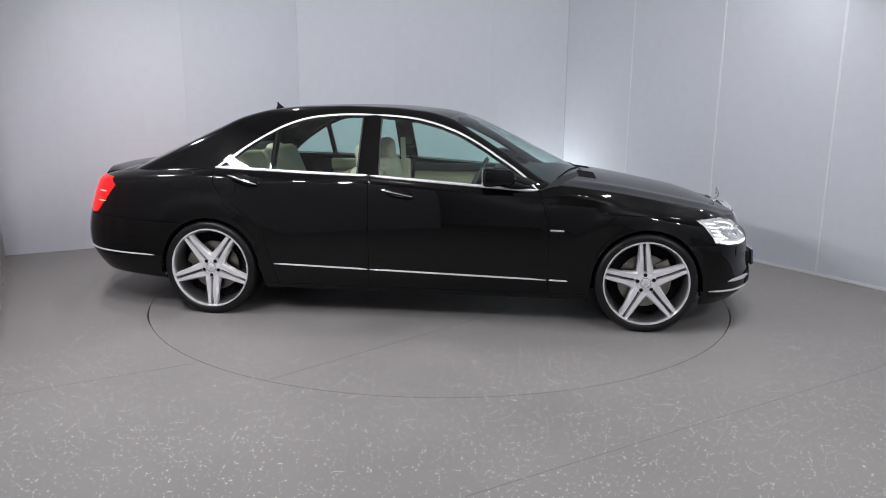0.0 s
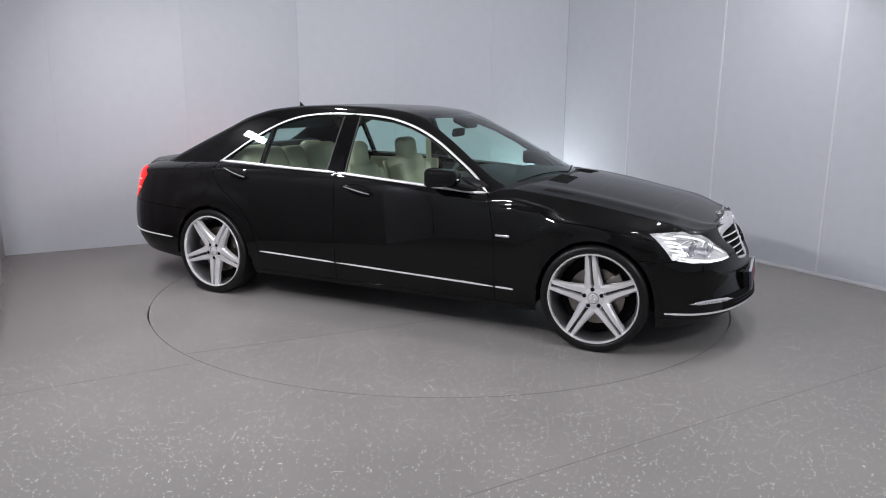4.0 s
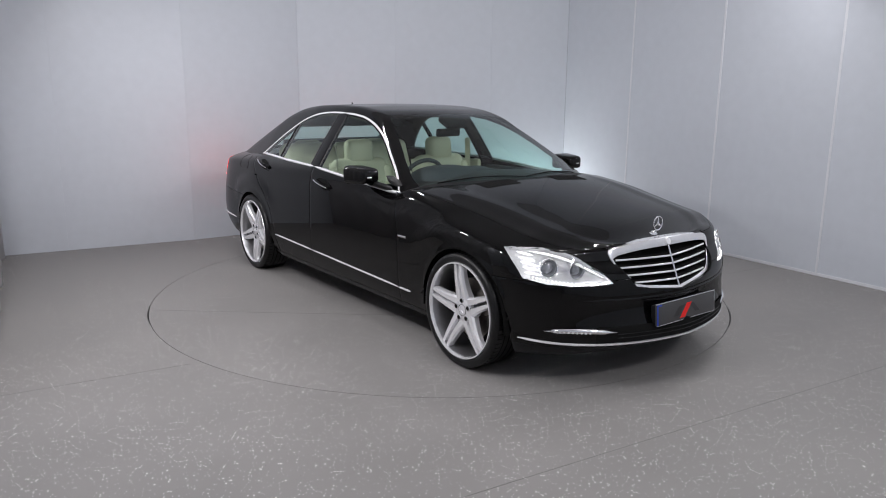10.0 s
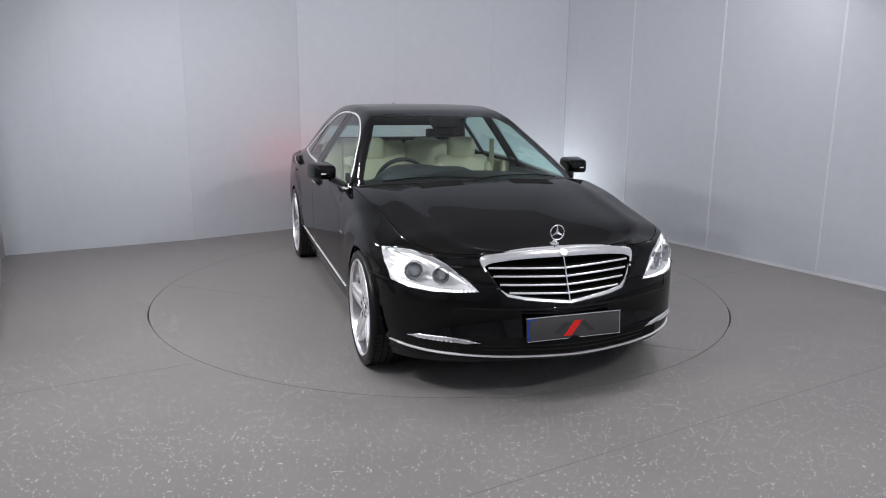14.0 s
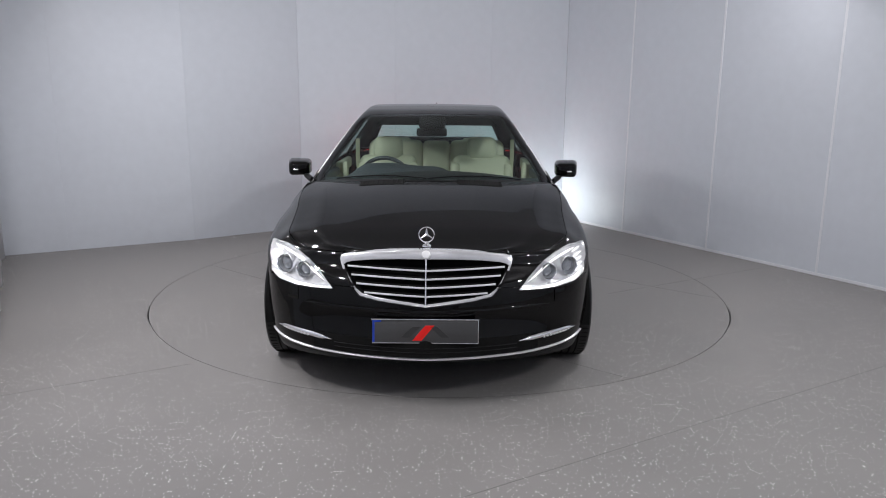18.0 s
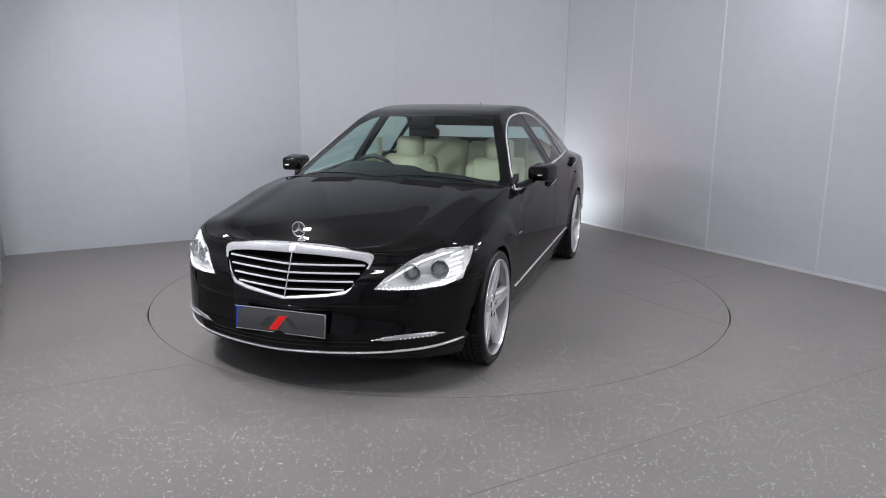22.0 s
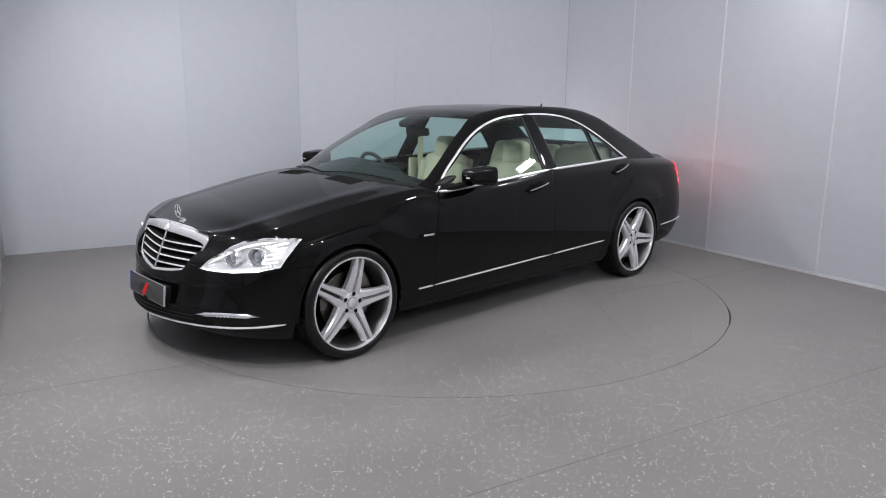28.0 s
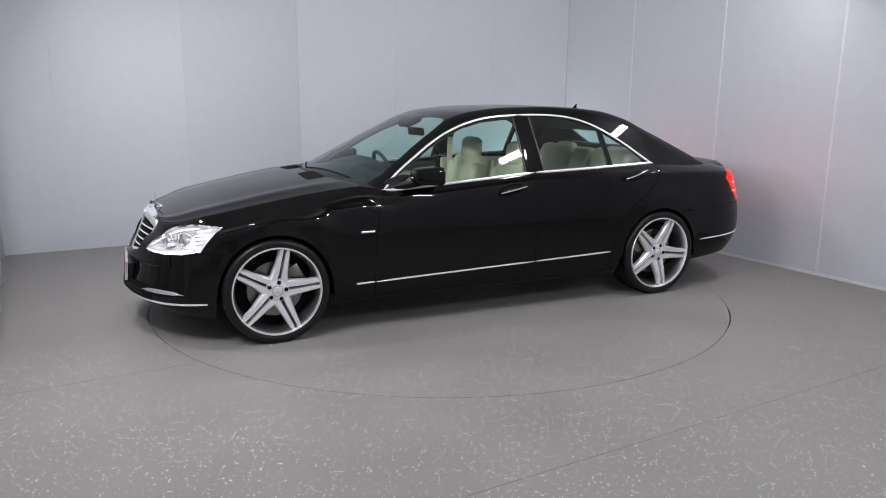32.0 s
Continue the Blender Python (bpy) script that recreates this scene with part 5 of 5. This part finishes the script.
    for u in np.linspace(0, 2 * math.pi, 49):
        cx, cz = abs(math.cos(u)) ** 0.45 * math.copysign(1, math.cos(u)), abs(math.sin(u)) ** 0.45 * math.copysign(1, math.sin(u))
        pts.append((-1.705 + 0.098 * cx, 0.952 + 0.058 * cz))
    bm = mirror(ribbon(bmesh.new(), [at_side(x, z) for x, z in pts], 0.006, 0.0022))
    part("fuel_flap", bm, PAINT, BODY["rear_wing", -1], "outline of the fuel flap")
    # side marker in the front wing crease
    two("wing_crease_gap", lambda: ribbon(bmesh.new(), [at_side(x, 0.62, None) for x in np.linspace(1.84, 1.92, 5)], 0.004, 0.0006), MATTE, sides("front_wing"))
    # aerial fin on the roof and lip on the boot
    bm = bmesh.new()
    base, n = at_top(-1.27, 0, CABIN)
    rows = []
    for q in np.linspace(0, 1, 7):
        w, l = 0.009 * (1 - q) ** 0.7 + 0.001, 0.045 * (1 - q) ** 1.6 + 0.006
        c = base + Vector((-0.03 * q, 0, 0.056 * q - 0.006))
        rows.append([c + Vector((l * math.cos(u), w * math.sin(u), 0)) for u in np.linspace(0, 2 * math.pi, 17)])
    grid_faces(bm, rows)
    part("aerial_fin", weld(bm), PAINT, CAR, "small black roof aerial")
    rows = []
    for y in np.linspace(-0.64, 0.64, 41):
        k = min(1.0, (0.645 - abs(y)) / 0.10) ** 0.5
        x0 = -2.305 + 0.10 * y * y
        rows.append([at_top(x0 - dx, y)[0] + Vector((0, 0, lift if lift < 0 else lift * k)) for dx, lift in ((0.0, -0.004), (0.05, 0.009), (0.10, 0.022), (0.142, 0.035), (0.149, 0.033), (0.152, 0.015), (0.154, -0.01))])
    bm = bmesh.new()
    grid_faces(bm, rows)
    part("boot_lip", bm, PAINT, BODY["boot_lid"], angle=50)
    # wipers
    for y0, y1, rise in ((-0.64, -0.03, 0.03), (-0.02, 0.6, 0.03)):
        path = []
        for q in np.linspace(0, 1, 14):
            y = y0 + (y1 - y0) * q
            path.append(at_top(1.085 - 0.42 * y * y - rise * math.sin(math.pi * q), y, CABIN, 0.006)[0])
        part("wiper", tube(bmesh.new(), path, 0.0042, 6), MATTE, CAR, "black windscreen wiper")


MIRROR = mat("mirror_silver", (0.9, 0.9, 0.9), 0.02, 1.0)
side_details()


# ---- cabin ----
def pad(name, size, m, material, parent, label="", bevel=0.05, bulge=0.0, channels=0):
    """A stuffed leather block: rounded, bulging and, where channels are asked for, stitched across."""
    bm = box(bmesh.new(), [-s / 2 for s in size], [s / 2 for s in size], min(bevel, min(size) * 0.48), 4)
    for v in bm.verts:
        v.co.x += bulge * (1 - (2 * v.co.y / size[1]) ** 2) * (1 - (2 * v.co.z / size[2]) ** 2)
    bm.transform(m)
    return part(name, bm, material, parent, label, angle=60)


def cabin():
    for side in (1, -1):
        y = side * 0.405
        seat = pad("front_seat", (0.52, 0.50, 0.18), pose(-0.10, y, 0.47, 0, -8, 0), CREAM, CAR, "cream leather front seat", 0.07)
        pad("backrest", (0.16, 0.50, 0.58), pose(-0.44, y, 0.765, 0, -14, 0), CREAM, seat, "", 0.07, 0.02)
        pad("backrest_wing", (0.15, 0.09, 0.46), pose(-0.41, y + 0.225, 0.76, 0, -14, 0), CREAM, seat, "", 0.045)
        pad("backrest_wing", (0.15, 0.09, 0.46), pose(-0.41, y - 0.225, 0.76, 0, -14, 0), CREAM, seat, "", 0.045)
        pad("headrest", (0.12, 0.255, 0.215), pose(-0.495, y, 1.096, 0, -6, 0), CREAM, seat, "", 0.0595, 0.012)
        pad("seat_back_panel", (0.03, 0.44, 0.5), pose(-0.54, y, 0.765, 0, -14, 0), CREAM, seat, "", 0.014)
        for q in (-0.06, 0.06):
            part("headrest_post", tube(bmesh.new(), [Vector((-0.50, y + q, 0.98)), Vector((-0.50, y + q, 1.06))], 0.007, 8), CHROME, seat)
        # rear bench places
        rear = pad("rear_seat", (0.52, 0.56, 0.18), pose(-1.02, side * 0.40, 0.50, 0, -6, 0), CREAM, CAR, "cream leather rear seat", 0.07)
        pad("backrest", (0.17, 0.54, 0.66), pose(-1.34, side * 0.40, 0.81, 0, -22, 0), CREAM, rear, "", 0.07, 0.02)
        pad("headrest", (0.10, 0.26, 0.14), pose(-1.47, side * 0.38, 1.075, 0, -18, 0), CREAM, rear, "", 0.045)
        # door linings
        for x0, x1, dkey in ((-0.33, 0.66, "front_door"), (-1.10, -0.44, "rear_door")):
            bm = box(bmesh.new(), (x0, -0.025, 0.36), (x1, 0.025, 0.885), 0.02, 3)
            bm.transform(pose(0, side * 0.835, 0, side * -3, 0, 0))
            lining = part("door_lining", bm, CREAM, BODY[dkey, side], "cream door lining")
            bm = box(bmesh.new(), (x0, -0.03, 0.885), (x1, 0.025, 0.955 if x1 > 0 else 0.985), 0.018, 3)
            bm.transform(pose(0, side * 0.832, 0, 0, 0, 0))
            part("door_cap", bm, BLACKTRIM if x1 > 0 else CREAM, lining, "black upper lining" if x1 > 0 else "")
            bm = box(bmesh.new(), (x0 + 0.1, -0.07, 0.66), (x1 - 0.15, 0.02, 0.72), 0.025, 3)
            bm.transform(pose(0, side * 0.815, 0, 0, 0, 0))
            part("armrest", bm, CREAM, lining)
        # belt posts
        bm = box(bmesh.new(), (-0.44, -0.02, 0.5), (-0.35, 0.02, 1.0), 0.018, 2)
        bm.transform(Matrix.Translation((0, side * 0.765, 0)))
        part("pillar_lining", bm, CREAM, CAR, "cream pillar lining")
        part("seat_belt", ribbon(bmesh.new(), [(Vector((-0.40 + 0.02 * q, side * (0.66 - 0.06 * max(q - 0.3, 0)), 1.19 - 0.63 * q)), Vector((0.6, -side * 0.8, 0))) for q in np.linspace(0, 1, 12)], 0.048, 0.002), CREAM, CAR, "cream seat belt")
    pad("rear_centre_back", (0.15, 0.27, 0.64), pose(-1.335, 0, 0.81, 0, -22, 0), CREAM, CAR, "cream leather centre armrest", 0.05)
    pad("centre_console", (1.15, 0.24, 0.20), pose(0.10, 0, 0.52), BLACKTRIM, CAR, "dark centre console", 0.04)
    pad("centre_armrest", (0.36, 0.22, 0.10), pose(-0.12, 0, 0.66), CREAM, CAR, "cream centre armrest", 0.04)
    # dashboard
    dash = bmesh.new()
    rows = []
    for yy in np.linspace(-0.78, 0.78, 41):
        hump = 0.085 * math.exp(-((yy + 0.22) / 0.36) ** 8) + 0.02 * math.exp(-((yy + 0.37) / 0.2) ** 4)
        rows.append([Vector(p) for p in ((1.05, yy, 0.93), (0.90, yy, 0.955 + hump * 0.2), (0.70, yy, 0.965 + hump * 0.8), (0.55, yy, 0.965 + hump), (0.47, yy, 0.945 + hump), (0.45, yy, 0.90), (0.49, yy, 0.83), (0.44, yy, 0.68), (0.55, yy, 0.5))])
    grid_faces(dash, rows)
    d = part("dashboard", dash, BLACKTRIM, CAR, "dark soft dashboard", angle=60)
    part("dash_trim", ribbon(bmesh.new(), [(Vector((0.455, yy, 0.78)), Vector((-1, 0, 0.1))) for yy in np.linspace(-0.76, 0.76, 12)], 0.07, 0.01), WOOD, d, "dark wood trim")
    # steering wheel on the right
    m = Matrix.Translation((0.335, -0.365, 0.925)) @ Matrix.Rotation(radians(-66), 4, "Y")
    bm = bmesh.new()
    tube(bm, [Vector((0.185 * math.cos(a), 0.185 * math.sin(a), 0)) for a in np.linspace(0, 2 * math.pi, 49)], 0.0155, 10)
    bm.transform(m)
    sw = part("steering_wheel", bm, BLACKTRIM, CAR, "black leather steering wheel")
    bm = box(bmesh.new(), (-0.07, -0.085, -0.03), (0.07, 0.085, 0.03), 0.025, 3)
    bm.transform(m)
    part("horn_pad", bm, BLACKTRIM, sw)
    for a in (90, -90, 0):
        bm = tube(bmesh.new(), [Vector((0.05 * math.cos(radians(a)), 0.05 * math.sin(radians(a)), 0)), Vector((0.18 * math.cos(radians(a + 180 if a == 0 else a)), 0.18 * math.sin(radians(a)), 0))], 0.016, 8, 0.6)
        bm.transform(m)
        part("wheel_arm", bm, BLACKTRIM, sw)
    part("steering_column", tube(bmesh.new(), [Vector((0.345, -0.365, 0.92)), Vector((0.60, -0.365, 0.83))], 0.045, 12), BLACKTRIM, sw)
    # inner mirror and sensor housing
    im = pad("inner_mirror", (0.035, 0.235, 0.062), pose(0.20, -0.015, 1.275, 0, 8, 6), MATTE, CAR, "black rear-view mirror", 0.016)
    pad("mirror_foot", (0.14, 0.20, 0.05), pose(0.255, -0.01, 1.353, 0, 24, 0), MATTE, im, "", 0.02)
    bm = box(bmesh.new(), (-1.62, -0.80, 0.26), (-1.56, 0.80, 1.0), 0.01)
    part("bulkhead", bm, MATTE, CAR, "dark panel behind the rear seats")
    # rear header, shelf edge
    bm = bmesh.new()
    front, back = ([bm.verts.new((x, y, z)) for y, z in ((-0.60, 1.272), (0.60, 1.272), (0.47, 1.375), (-0.47, 1.375))] for x in (-1.33, -1.36))
    bm.faces.new(front), bm.faces.new(back)
    for i in range(4):
        bm.faces.new((front[i], front[(i + 1) % 4], back[(i + 1) % 4], back[i]))
    part("rear_header", bm, BLACKTRIM, CAR, "dark lining above the rear window", smooth=False)
    part("shelf_edge", box(bmesh.new(), (-1.62, -0.56, 1.0), (-1.52, 0.56, 1.15), 0.02), BLACKTRIM, CAR, "dark edge of the parcel shelf")
    # head lining and floor
    bm = bmesh.new()
    rows = []
    for x in np.linspace(-1.36, 0.10, 16):
        rows.append([at_top(x, y, CABIN, -0.03)[0] for y in np.linspace(-0.50, 0.50, 13)])
    grid_faces(bm, rows)
    part("head_lining", bm, LINING, CAR, "grey head lining")
    bm = box(bmesh.new(), (-1.5, -0.8, 0.26), (0.95, 0.8, 0.30), 0.01)
    part("cabin_floor", bm, BLACKTRIM, CAR)


LINING = mat("head_lining_cloth", (0.16, 0.16, 0.15), 0.9, vary=(30, 0.08))
cabin()


def motions():
    """The table turns the car clockwise at a steady pace."""
    rows, disc = [], []
    for i in range(17):
        t = 2.0 * i
        a = -81.15 - 4.648 * (t - 16) - 0.321 * ((t - 16) / 16) ** 2
        c, s = math.cos(radians(a)), math.sin(radians(a))
        ox, oy = -0.014, -0.053
        rows.append((t, pose(c * ox - s * oy, s * ox + c * oy, 0.0012, 0, 0, a)))
        disc.append((t, pose(0, 0, 0, 0, 0, a)))
    walk(CAR, rows)
    walk(TABLE, disc)


motions()
